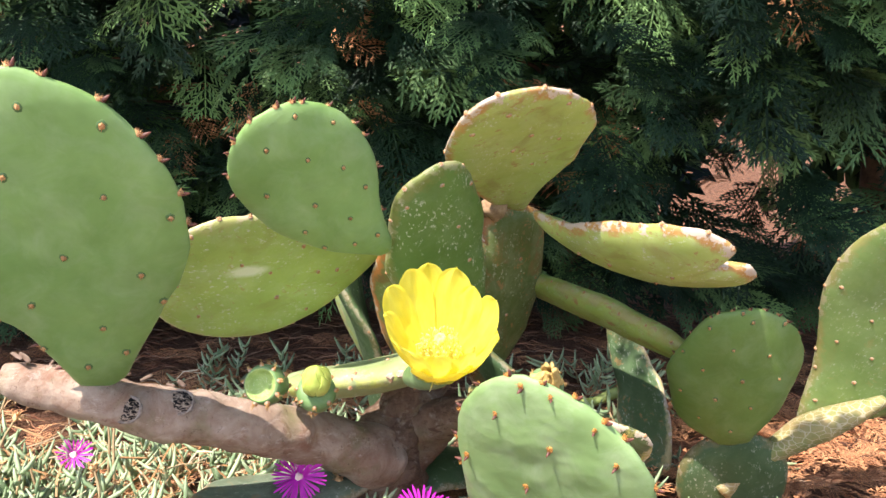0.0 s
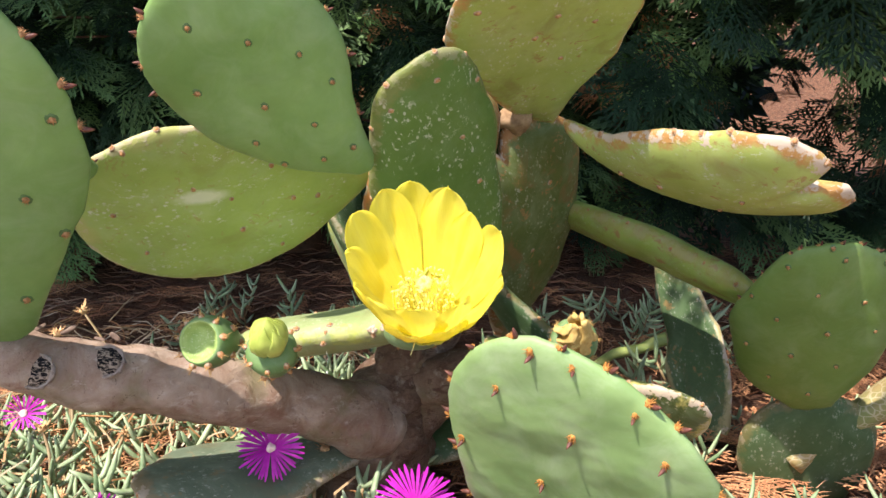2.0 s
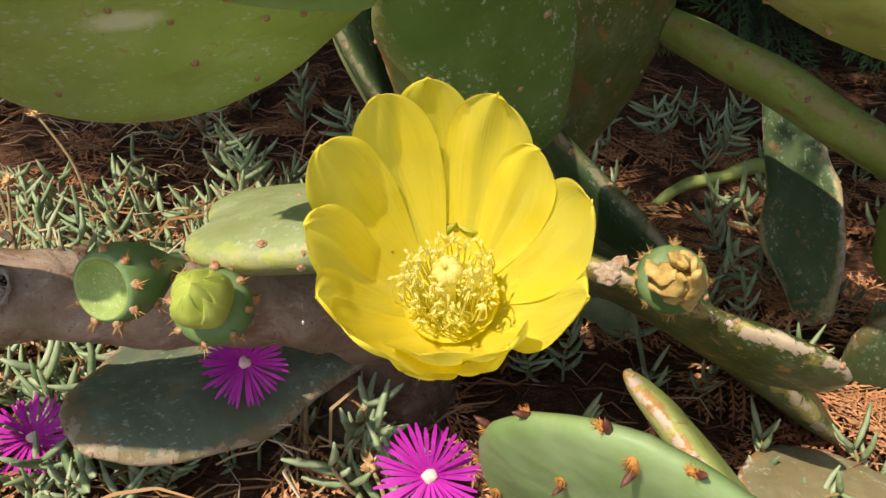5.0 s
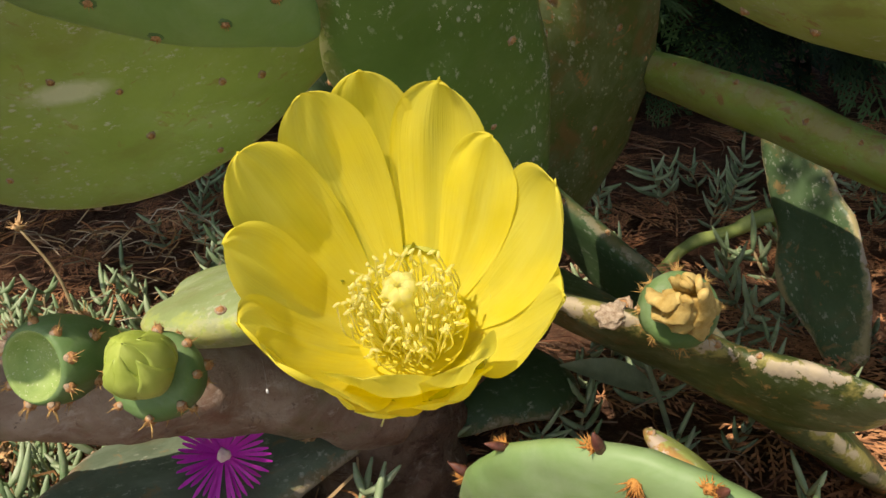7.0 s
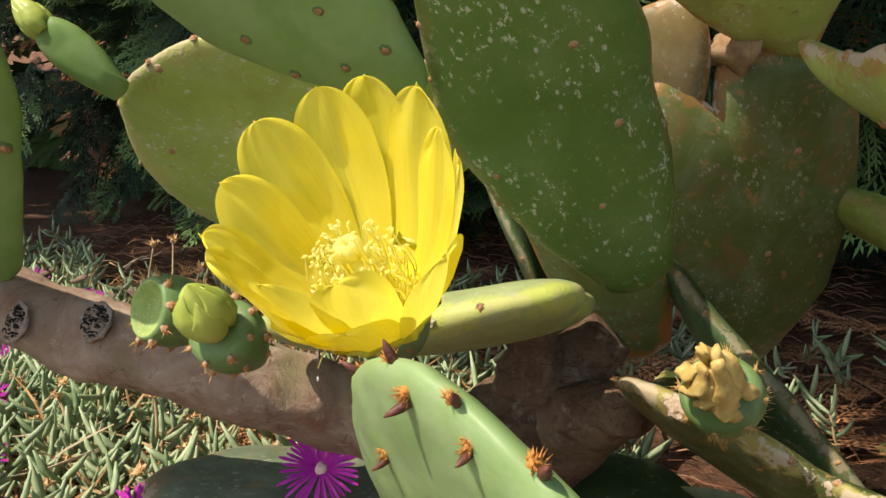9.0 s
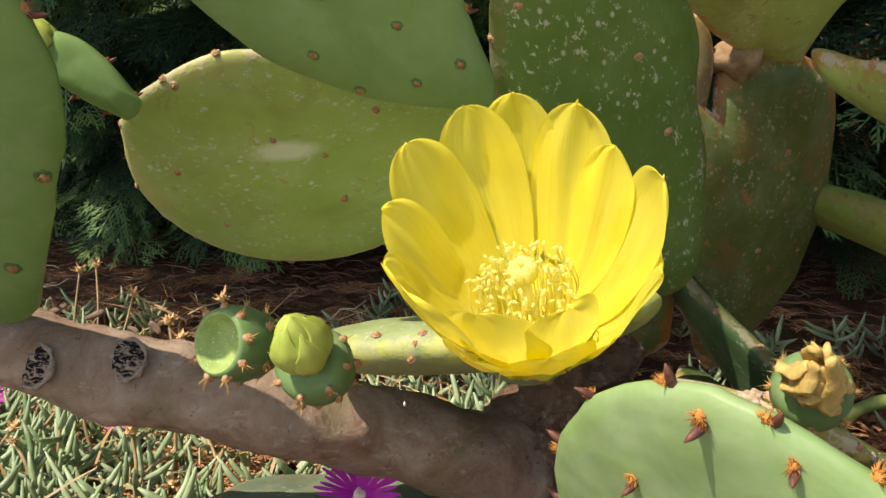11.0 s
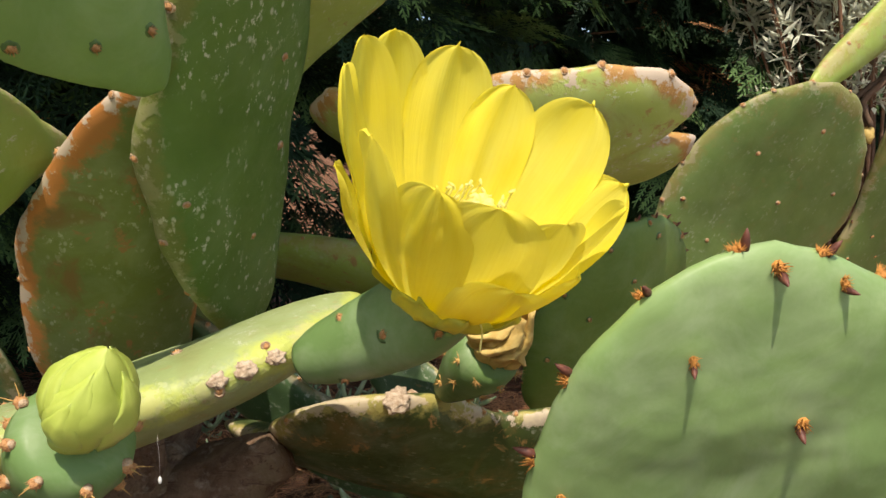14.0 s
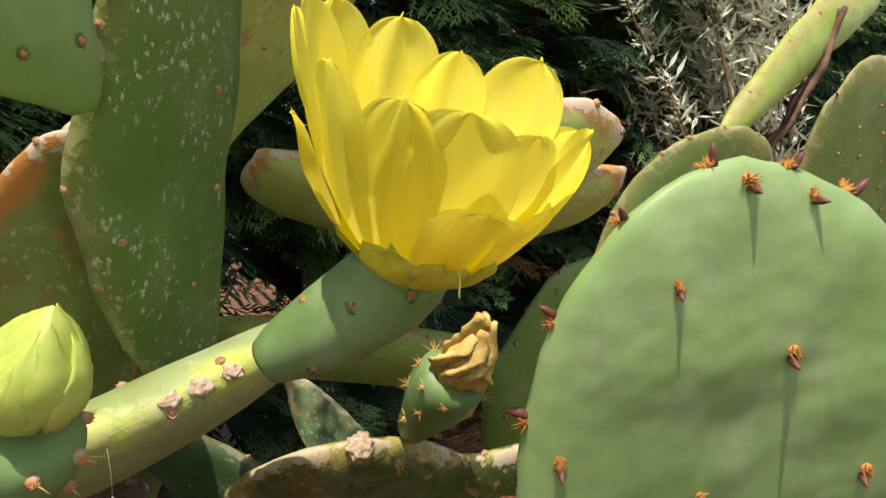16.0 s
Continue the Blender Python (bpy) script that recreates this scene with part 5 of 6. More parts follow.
def gap(p, wide=1.0):
    """Whether a place lies in the thin window of the hedge, through which the sunlit bank behind shows."""
    return p.y > 1.0 and math.hypot((p.x / (p.y - 0.04) - 0.378) / 0.072, ((p.z - 0.424) / (p.y - 0.04) + 0.040) / 0.052) < wide


def cypress(x0, seed, count):
    """One tree of the hedge: trunk, limbs and a crown of hanging sprays, with unseen sprays added overhead for shade.
    """
    rng = random.Random(seed)
    top = thing("cypress", (x0, 2.25, 0), "dense dark green cypress with drooping flat sprays", "tree", "cypress hedge")
    g = Geo().tube(smooth_path([(0, 0, -0.05), (0.02, 0.01, 0.5), (-0.02, 0.0, 1.4), (0.0, 0.0, 2.6)], 6), np.linspace(0.06, 0.02, 19), 12, 0, 0.15, seed, True, 1.0, 12)
    under("trunk", g.mesh("trunk", [TWIG]), top)
    here = Vector((x0, 2.25, 0))
    poses, dry = [], []
    for k in range(12):
        z = rng.uniform(0.2, 1.3)
        x = rng.uniform(-0.42, 0.42)
        y = hedge_front(x0 + x, z) - 2.25 + rng.uniform(0.15, 0.3)
        p = [(0, 0, z * 0.8), (x * 0.4, y * 0.45, z * 0.92 + 0.05), (x, y, z)]
        g = Geo().tube(smooth_path(p, 4), np.linspace(0.007, 0.002, 9), 6, 0, 0.1, k, True)
        under("limb", g.mesh("limb", [TWIG]), top)
    inner, far = [], []

    def lay(low, high, back, size, out):
        x, z = rng.uniform(-0.5, 0.5), rng.uniform(low, high)
        y = hedge_front(x0 + x, z) + back
        d = Vector((rng.uniform(-0.8, 0.8), rng.uniform(-1.0, -0.25), rng.uniform(-0.9, 0.1)))
        root, reach = Vector((x0 + x, y, z)) - d.normalized() * 0.08, d.normalized() * 0.24 * size
        wide = 1.0 if out is poses or out is dry else 1.45
        if any(gap(root + reach * f, wide) for f in (0.0, 0.35, 0.7, 1.0)) and rng.random() < (0.62 if out is poses or out is dry else 1.0):
            return
        if z > 1.0 and out is inner and wob((x0 + x, y, z), 3.2, 5) > -0.08:
            return
        up = (rng.uniform(-0.4, 0.4), rng.uniform(-0.9, -0.1), rng.uniform(0.4, 1.0))
        m = stand(Vector((x0 + x, y, z)) - here - d.normalized() * 0.08, d, up, size * rng.uniform(0.8, 1.3))
        out.append((rng.randrange(7 if out is poses else 3 if out is dry else 4), m))

    for _ in range(count):
        lay(0.10, 1.0, 0.5 * rng.random() ** 1.5 - 0.05, 1.05, poses)
    for _ in range(22):
        lay(0.15, 1.0, rng.uniform(0.08, 0.4), 1.1, dry)
    for _ in range(105 if count > 100 else 20):
        lay(0.12, 1.2, rng.uniform(0.35, 0.9), 1.25, inner)
    for _ in range(110):
        lay(0.12, 1.9, rng.uniform(0.85, 1.3), 1.8, far)
    # unseen canopy of broad sprays, added to keep sky light off the hedge
    for _ in range(170):
        lay(1.35, 2.4, rng.uniform(0.05, 1.2), 1.9, far)
    for root, tip in REACH:
        if abs(root[0] - x0) < 0.4:
            r, v = Vector(root), Vector(tip) - Vector(root)
            for side, f in ((0.0, 1.0), (0.55, 0.75), (-0.55, 0.75)):
                d = Matrix.Rotation(side, 3, "Y") @ v
                poses.append((rng.randrange(7), stand(r + v * 0.15 * (1 if side else 0) - here, d, (rng.uniform(-0.3, 0.3), -0.55, 0.8), f * v.length / 0.15)))
    # unseen drooping limbs, added above the bed to shade the ground before the hedge
    for _ in range(105):
        x, y, z = rng.uniform(-0.45, 0.45), rng.uniform(0.86, 1.26), rng.uniform(1.02, 1.3)
        if wob((x0 + x, y, 0), 4.0, 11) > 0.25 or 1.0 < x0 + x < 1.55:
            continue
        d = (rng.uniform(-0.5, 0.5), -1, rng.uniform(-0.2, 0.05))
        inner.append((rng.randrange(4), stand(Vector((x0 + x, y, z)) - here, d, (rng.uniform(-0.3, 0.3), 0, 1), rng.uniform(0.8, 1.2))))
    for k in range(3):
        x, z = rng.uniform(-0.35, 0.35), rng.uniform(1.05, 1.25)
        p = smooth_path([(0, 0, z + 0.1), (x * 0.6, -0.7, z + 0.08), (x, -1.45, z)], 5)
        under("limb", Geo().tube(p, np.linspace(0.014, 0.004, len(p)), 7, 0, 0.1, k, True).mesh("limb", [TWIG]), top)
    if 0.2 < x0 < 0.5:
        # unseen clump on its own limb, added overhead to shade the pads below
        for _ in range(36):
            far.append((rng.randrange(4), stand(Vector((rng.uniform(0.0, 0.11), rng.uniform(0.36, 0.43), rng.uniform(1.03, 1.10))) - here, (rng.uniform(-0.5, 0.5), -0.4, -0.1), (rng.uniform(-0.3, 0.3), 0, 1), rng.uniform(0.2, 0.3))))
        p = smooth_path([(0, 0, 1.2), (0.02, -0.8, 1.18), (-0.06, -1.75, 1.06)], 5)
        under("limb", Geo().tube(p, np.linspace(0.014, 0.003, len(p)), 7, 0, 0.1, 9, True).mesh("limb", [TWIG]), top)
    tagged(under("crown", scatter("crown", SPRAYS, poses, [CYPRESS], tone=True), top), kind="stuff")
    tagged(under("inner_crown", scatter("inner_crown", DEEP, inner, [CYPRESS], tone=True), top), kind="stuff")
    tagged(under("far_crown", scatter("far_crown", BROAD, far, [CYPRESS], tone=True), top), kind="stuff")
    tagged(under("dead_sprays", scatter("dead_sprays", DRY, dry, [DEAD]), top, label="dry brown dead sprays"), kind="stuff")


for k, x0 in enumerate((-3.0, -2.1, -1.25, -0.45, 0.35, 1.15, 1.95, 2.75, 3.6, 4.5)):
    cypress(x0, 200 + k, 225 if 1 < k < 8 else 30)

# ---- litter on the ground ----
rng = random.Random(77)
needle = []
for k in range(5):
    r = random.Random(k)
    p = [(0, 0, 0), (r.uniform(-0.006, 0.006), 0.02, r.uniform(0, 0.006)), (r.uniform(-0.012, 0.012), 0.04, r.uniform(-0.002, 0.006)), (r.uniform(-0.02, 0.02), 0.06, 0)]
    needle.append(as_tris(Geo().tube(p, [0.0009, 0.0011, 0.0009, 0.0004], 3, 0)))
STRAW = Shade("needle_litter", 0.85, 0.25)
sc = STRAW.ramp(STRAW.random(True), (0.0, (0.10, 0.045, 0.028)), (0.35, (0.24, 0.10, 0.05)), (0.65, (0.34, 0.17, 0.09)), (1.0, (0.34, 0.24, 0.16)))
STRAW.colour(sc)
poses = []
for _ in range(7500):
    x, y = rng.uniform(-1.5, 1.7), rng.uniform(0.55, 2.3)
    a = rng.uniform(0, 6.283)
    m = stand((x, y, 0.004 + 0.016 * rng.random() ** 2), (math.cos(a), math.sin(a), rng.uniform(-0.15, 0.3)), (rng.uniform(-0.5, 0.5), rng.uniform(-0.5, 0.5), 1), rng.uniform(0.4, 1.1))
    poses.append((rng.randrange(5), m))
tagged(new("needle_litter", scatter("needle_litter", needle, poses, [STRAW.mat])), "loose reddish-brown needles and twigs on the ground", "litter", kind="stuff")
poses = []
for j in range(470):
    x, y = (rng.uniform(0.2, 0.95), rng.uniform(0.72, 1.35)) if j > 310 else (rng.uniform(-0.9, 1.3), rng.uniform(0.75, 1.9))
    a = rng.uniform(0, 6.283)
    poses.append((rng.randrange(3), stand((x, y, 0.010 + 0.012 * rng.random()), (math.cos(a), math.sin(a), rng.uniform(-0.1, 0.15)), (rng.uniform(-0.35, 0.35), rng.uniform(-0.35, 0.35), 1), rng.uniform(0.5, 1.0))))
tagged(new("fallen_sprays", scatter("fallen_sprays", DRY, poses, [DEAD])), "fallen rust-red cypress sprays", "litter", kind="stuff")

TAN = Shade("dry_tan_stalks", 0.85, 0.25)
TAN.colour(TAN.ramp(TAN.random(True), (0.0, (0.30, 0.13, 0.05)), (0.35, (0.40, 0.23, 0.10)), (0.7, (0.47, 0.34, 0.19)), (1.0, (0.55, 0.47, 0.33))))
poses = []
for _ in range(2200):
    x, y = rng.uniform(-1.3, -0.08), rng.uniform(0.68, 1.4)
    if wob((x, y, 0), 6, 3) < -0.15:
        continue
    a = rng.uniform(0, 6.283)
    poses.append((rng.randrange(5), stand((x, y, 0.004 + 0.05 * rng.random()), (math.cos(a), math.sin(a), rng.uniform(-0.3, 0.7)), (rng.uniform(-0.5, 0.5), rng.uniform(-0.5, 0.5), 1), rng.uniform(0.4, 1.3))))
tagged(new("dry_stalks", scatter("dry_stalks", needle, poses, [TAN.mat])), "dry tan stalks and petals caught in the mat", "litter", kind="stuff")

# ---- ice plant ----
ICE = Shade("ice_plant_leaf", 0.5, 0.45)
ic = ICE.mix(ICE.ramp(ICE.random(True), (0.1, 0.0), (0.9, 1.0)), (0.16, 0.255, 0.115), (0.32, 0.42, 0.23))
ic = ICE.mix(ICE.ramp(ICE.noise(120, 3), (0.45, 0.0), (0.8, 0.5)), ic, (0.56, 0.56, 0.42))
ICE.colour(ic).bump(ICE.noise(300, 2), 0.2, 0.0006)
ICE_STEM = plain("ice_plant_stem", (0.26, 0.17, 0.08), (0.42, 0.33, 0.18), 90, 0.8, 0.3)


def shoot(seed):
    rng = random.Random(seed)
    g = Geo()
    n = rng.randint(3, 6)
    top = Vector((rng.uniform(-0.015, 0.015), rng.uniform(-0.015, 0.015), 0.02 + 0.008 * n))
    g.tube([(0, 0, -0.01), top * 0.5 + Vector((0.004, 0, 0)), top], [0.0019, 0.0017, 0.0013], 5, 1)
    for k in range(n):
        c, a0 = top * (0.25 + 0.75 * k / (n - 1)), rng.uniform(0, 3.14)
        for s in (0, 1):
            a = a0 + s * math.pi + rng.uniform(-0.3, 0.3)
            ln, out = rng.uniform(0.020, 0.036), rng.uniform(0.5, 0.95)
            d = Vector((math.cos(a) * out, math.sin(a) * out, rng.uniform(0.15, 0.8)))
            bend = Vector((0, 0, rng.uniform(0.1, 0.45)))
            p = [c, c + d * ln * 0.33, c + (d + bend * 0.4) * ln * 0.66, c + (d + bend) * ln]
            g.tube(p, [0.0019, 0.0030, 0.0028, 0.0009], 5, 0)
    return as_tris(g)


SHOOTS = [shoot(k) for k in range(9)]
poses = []


def plant(x, y, lift=0.0, size=None):
    a = rng.uniform(0, 6.283)
    lean = Vector((rng.uniform(-0.6, 0.6), rng.uniform(-0.6, 0.6), 1.0))
    m = Matrix.Translation((x, y, lift)) @ lean.to_track_quat("Z", "Y").to_matrix().to_4x4() @ Matrix.Rotation(a, 4, "Z") @ Matrix.Scale(size or rng.uniform(0.55, 1.05), 4)
    poses.append((rng.randrange(9), m))


for _ in range(4200):
    x, y = rng.uniform(-1.35, 0.0), rng.uniform(0.66, 1.55)
    dense = 0.5 + 0.8 * wob((x, y, 0), 4.5, 9) - 1.6 * max(0.0, x + 0.26) - 2.2 * max(0.0, y - 0.98 + 0.35 * min(0.0, x + 0.5))
    if rng.random() < dense and not (-0.13 < x < 0.06 and 0.82 < y < 1.0):
        plant(x, y)
for _ in range(90):
    plant(rng.uniform(0.28, 0.75), rng.uniform(0.72, 0.9), size=rng.uniform(0.5, 0.8))
for _ in range(16):
    plant(rng.uniform(-0.12, 0.25), rng.uniform(0.74, 1.0), size=rng.uniform(0.6, 0.9))
for _ in range(110):
    plant(rng.uniform(-0.45, 0.5), rng.uniform(1.02, 1.6), size=rng.uniform(0.7, 1.1))
for at in ((-0.075, 0.815), (-0.06, 0.80), (-0.085, 0.83), (-0.05, 0.79), (-0.03, 0.80)):
    plant(*at, 0.02, 0.95)
tagged(new("ice_plant", scatter("ice_plant", SHOOTS, poses, [ICE.mat, ICE_STEM], True)), "mat of grey-green ice plant with finger-like leaves", "ground cover", kind="stuff")
MAGENTA = plain("magenta_petals", (0.50, 0.012, 0.38), (0.72, 0.05, 0.58), 90, 0.5, 0.0, translucent=0.3)
EYE_ = plain("magenta_flower_centre", (0.75, 0.5, 0.5), (0.85, 0.75, 0.55), 300, 0.7, 0.3)
GREEN_STALK = plain("green_stalk", (0.14, 0.2, 0.08), (0.24, 0.28, 0.11), 90, 0.6, 0.2)
DRYHEAD = plain("dried_flower_head", (0.44, 0.22, 0.08), (0.72, 0.52, 0.28), 160, 0.85, 0.4, island=0.5)


def daisy(at, face, size, seed, rays=40, label="magenta ice plant flower with narrow rays"):
    """An ice plant flower: narrow rays in two rows round a pale centre, on a stalk down to the mat."""
    rng = random.Random(seed)
    top = thing("ice_plant_flower", (at[0], at[1], 0.0), label, "flower", "magenta flowers")
    m = axis_frame(at, Vector(at) + Vector(face))
    foot = Vector((at[0] + rng.uniform(-0.01, 0.01), at[1] + 0.02, 0.0))
    mid = (foot + Vector(at)) / 2 + Vector((0, 0.012, 0))
    pts = [Vector(p) - top.matrix_basis.translation for p in smooth_path([tuple(foot), tuple(mid), tuple(Vector(at) - Vector(face).normalized() * 0.004)], 5)]
    under("stalk", Geo().tube(pts, [0.0013] * len(pts), 6, 0).mesh("stalk", [GREEN_STALK]), top)
    for k in range(rays):
        a = 2 * math.pi * k / rays + rng.uniform(-0.05, 0.05)
        ln = size * rng.uniform(0.82, 1.05)
        rise = rng.uniform(0.05, 0.45) if k % 2 else rng.uniform(0.35, 0.7)
        verts, faces = [], []
        for i in range(6):
            t = i / 5
            r = 0.003 + ln * t
            z = 0.002 + ln * (rise * t - 0.5 * rise * t * t) + 0.001 * wob((t * 3, k, seed), 1.0)
            w = 0.00082 * (0.6 + 0.9 * t) * (1.0 if i < 5 else 0.35) * size / 0.022
            for s in (-1, 1):
                verts.append((r * math.cos(a) - s * w * math.sin(a), r * math.sin(a) + s * w * math.cos(a), z + 0.0004 * s))
        for i in range(5):
            faces.append((2 * i, 2 * i + 1, 2 * i + 3, 2 * i + 2))
        under("ray", mesh_from("ray", verts, faces, MAGENTA), top, world_pose=m)
    under("eye", Geo().blob((0, 0, 0.002), (0.0042, 0.0042, 0.003), 0, 6, 10, 0.4, seed).mesh("eye", [EYE_]), top, world_pose=m)


daisy((-0.1375, 0.8166, 0.110), (0.15, -0.85, 0.5), 0.024, 1)
daisy((-0.015, 0.748, 0.100), (0.05, -0.75, 0.65), 0.026, 2)
daisy((-0.279, 0.800, 0.045), (0.1, -0.6, 0.8), 0.024, 3)
for k, (x, y, z) in enumerate(((-0.70, 1.02, 0.055), (-0.76, 1.14, 0.06), (-0.93, 1.18, 0.06), (-0.66, 0.95, 0.05), (-0.41, 0.93, 0.085), (-0.62, 1.08, 0.05), (-0.569, 0.877, 0.05), (-0.625, 0.988, 0.05), (-0.733, 0.998, 0.05), (-0.452, 0.799, 0.05))):
    daisy((x, y, z), (0.3, -0.5, 0.8), 0.017 + 0.002 * (k % 3), 10 + k, 26)


def dried_head(at, size, seed):
    rng = random.Random(seed)
    top = thing("dried_flower_head", (at[0], at[1], 0.0), "dry tan flower head on a bent stalk", "dried flower", "dried heads")
    o = top.matrix_basis.translation
    foot = Vector((at[0] + rng.uniform(-0.03, 0.05), at[1] - rng.uniform(0.0, 0.05), 0.0))
    p = smooth_path([tuple(foot), tuple((foot + Vector(at)) / 2 + Vector((rng.uniform(-0.01, 0.01), 0, 0.012))), at], 5)
    under("stalk", Geo().tube([Vector(q) - o for q in p], np.linspace(0.0019, 0.0013, len(p)), 6, 0).mesh("stalk", [ICE_STEM]), top)
    g = Geo().blob((0, 0, 0), (size * 0.5, size * 0.5, size * 0.45), 0, 6, 9, 0.5, seed)
    for _ in range(26):
        a, up = rng.uniform(0, 6.283), rng.uniform(-0.2, 1.0)
        d = Vector((math.cos(a), math.sin(a), up)).normalized()
        side, ln = d.cross(Vector((0, 0, 1))).normalized() * size * rng.uniform(0.10, 0.2), size * rng.uniform(0.8, 1.6)
        curl = Vector((0, 0, size * rng.uniform(-0.4, 0.5)))
        root, mid, tip = d * size * 0.3, d * ln * 0.65 + curl * 0.3, d * ln + curl
        lift = d.cross(side).normalized() * size * 0.05
        g.add([root - side * 0.6, root + side * 0.6, mid + side + lift, mid - side + lift, tip], [(0, 1, 2, 3), (3, 2, 4)])
    under("head", g.mesh("head", [DRYHEAD]), top, world_pose=Matrix.Translation(at))


for k, (at, size) in enumerate((((-0.104, 0.864, 0.088), 0.0085), ((-0.055, 0.79, 0.060), 0.008), ((-0.452, 1.139, 0.131), 0.009), ((-0.400, 0.985, 0.150), 0.008), ((-0.378, 0.972, 0.140), 0.008),
                                ((-0.375, 0.90, 0.085), 0.008), ((-0.52, 1.02, 0.10), 0.009), ((-0.62, 1.2, 0.11), 0.009), ((-0.72, 1.25, 0.13), 0.009), ((-0.47, 0.95, 0.07), 0.008),
                                ((-0.56, 0.90, 0.06), 0.008), ((-0.80, 1.05, 0.08), 0.009), ((-0.33, 0.84, 0.05), 0.007), ((-0.68, 1.18, 0.14), 0.008))):
    dried_head(at, size, 60 + k)

hrng = random.Random(91)
for k in range(16):
    dried_head((hrng.uniform(-0.62, -0.30), hrng.uniform(0.72, 0.98), hrng.uniform(0.035, 0.075)), hrng.uniform(0.004, 0.007), 90 + k)

# ---- a green runner, a fallen leaf and bark flakes ----
RUNNER = plain("pale_green_runner", (0.20, 0.28, 0.07), (0.34, 0.40, 0.13), 60, 0.5, 0.4)
run = thing("runner", (0.17, 1.28, 0.0), "thin pale green stem creeping over the litter", "stem")
p = smooth_path([(0.165, 1.27, 0.012), (0.20, 1.29, 0.035), (0.245, 1.31, 0.04), (0.29, 1.325, 0.052), (0.31, 1.33, 0.03)], 6)
under("shoot", Geo().tube([Vector(q) - Vector((0.17, 1.28, 0)) for q in p], np.interp(np.linspace(0, 1, len(p)), [0, 0.5, 0.85, 1], [0.006, 0.0075, 0.010, 0.004]), 10, 0, 0.2, 3, True, 1.0, 60).mesh("shoot", [RUNNER]), run)
LEAF = plain("grey_green_leaf", (0.20, 0.26, 0.15), (0.34, 0.39, 0.24), 70, 0.6, 0.3, translucent=0.15)
fallen = thing("fallen_leaf", (0.10, 0.97, 0.0), "pale grey-green lance-shaped leaf on a thin stalk", "leaf")
base, tip = Vector((0.118, 0.974, 0.055)), Vector((0.050, 0.945, 0.090))
ax = (tip - base).normalized()
sd = ax.cross(Vector((0, -0.6, 0.8))).normalized()
up = sd.cross(ax)
verts, faces = [], []
for i in range(11):
    t = i / 10
    w = 0.0105 * math.sin(math.pi * t ** 0.8) ** 0.9 + 0.0004
    for j in range(5):
        u = (j - 2) / 2
        verts.append(base.lerp(tip, t) + sd * w * u + up * (0.003 * abs(u) * math.sin(math.pi * t) + 0.004 * math.sin(math.pi * t)) - Vector((0.10, 0.97, 0)))
for i in range(10):
    for j in range(4):
        faces.append((i * 5 + j, i * 5 + j + 1, i * 5 + j + 6, i * 5 + j + 5))
under("blade", mesh_from("blade", verts, faces, LEAF), fallen)
p = smooth_path([(0.135, 0.985, 0.0), (0.122, 0.976, 0.045), (0.105, 0.968, 0.095)], 5)
under("stalk", Geo().tube([Vector(q) - Vector((0.10, 0.97, 0)) for q in p], [0.0022] * len(p), 7, 0).mesh("stalk", [LEAF]), fallen)
FLAKE = plain("peeling_bark", (0.09, 0.055, 0.038), (0.27, 0.20, 0.15), 60, 0.9, 0.7, 6)
frng = random.Random(17)
for k in range(12, 46):
    t = frng.random()
    c = Vector((-0.345, 0.70, 0.25)).lerp(Vector((-0.13, 0.82, 0.17)), t) + Vector((0, frng.uniform(-0.012, 0.004), frng.uniform(-0.006, 0.010)))
    ln, wd = frng.uniform(0.006, 0.015), frng.uniform(0.002, 0.005)
    g = Geo()
    rows = []
    for i in range(5):
        t = i / 4 - 0.5
        for j in range(4):
            u = j / 3 - 0.5
            rows.append((t * ln, u * wd * (1 - 1.4 * t * t), 0.10 * ln * (4 * t * t) + 0.0012 * wob((t * 4, u * 3, k), 1.0, k)))
    n0 = len(rows)
    rows += [(a, b, c2 - 0.0012) for a, b, c2 in rows]
    quads = [(i * 4 + j, i * 4 + j + 1, i * 4 + j + 5, i * 4 + j + 4) for i in range(4) for j in range(3)]
    rim = [0, 1, 2, 3, 7, 11, 15, 19, 18, 17, 16, 12, 8, 4]
    quads += [tuple(q + n0 for q in reversed(f)) for f in quads] + [(rim[i], rim[i - 1], rim[i - 1] + n0, rim[i] + n0) for i in range(14)]
    g.add(rows, quads)
    d = Vector((frng.uniform(-1, 1), frng.uniform(-0.4, 0.2), frng.uniform(-0.5, 0.8)))
    under("bark_flake", g.mesh("bark_flake", [FLAKE]), limb, world_pose=stand(c, d, (frng.uniform(-0.3, 0.3), -1, frng.uniform(0.0, 0.8))) @ Matrix.Rotation(radians(90), 4, "Z"))
SILK = plain("silk_thread", (0.6, 0.6, 0.6), (0.8, 0.8, 0.8), 100, 0.4, 0.0)
g = Geo().tube([(0, 0, 0.014), (0.0003, 0, 0.007), (0, 0, 0)], [0.00003] * 3, 4, 0).blob((0, 0, -0.0006), (0.0006, 0.0006, 0.0012), 0, 6, 8, 0.05)
under("silk_drop", g.mesh("silk_drop", [SILK]), N.ob, world_pose=Matrix.Translation((-0.072, 0.728, 0.207)), label="tiny white drop on a thread")
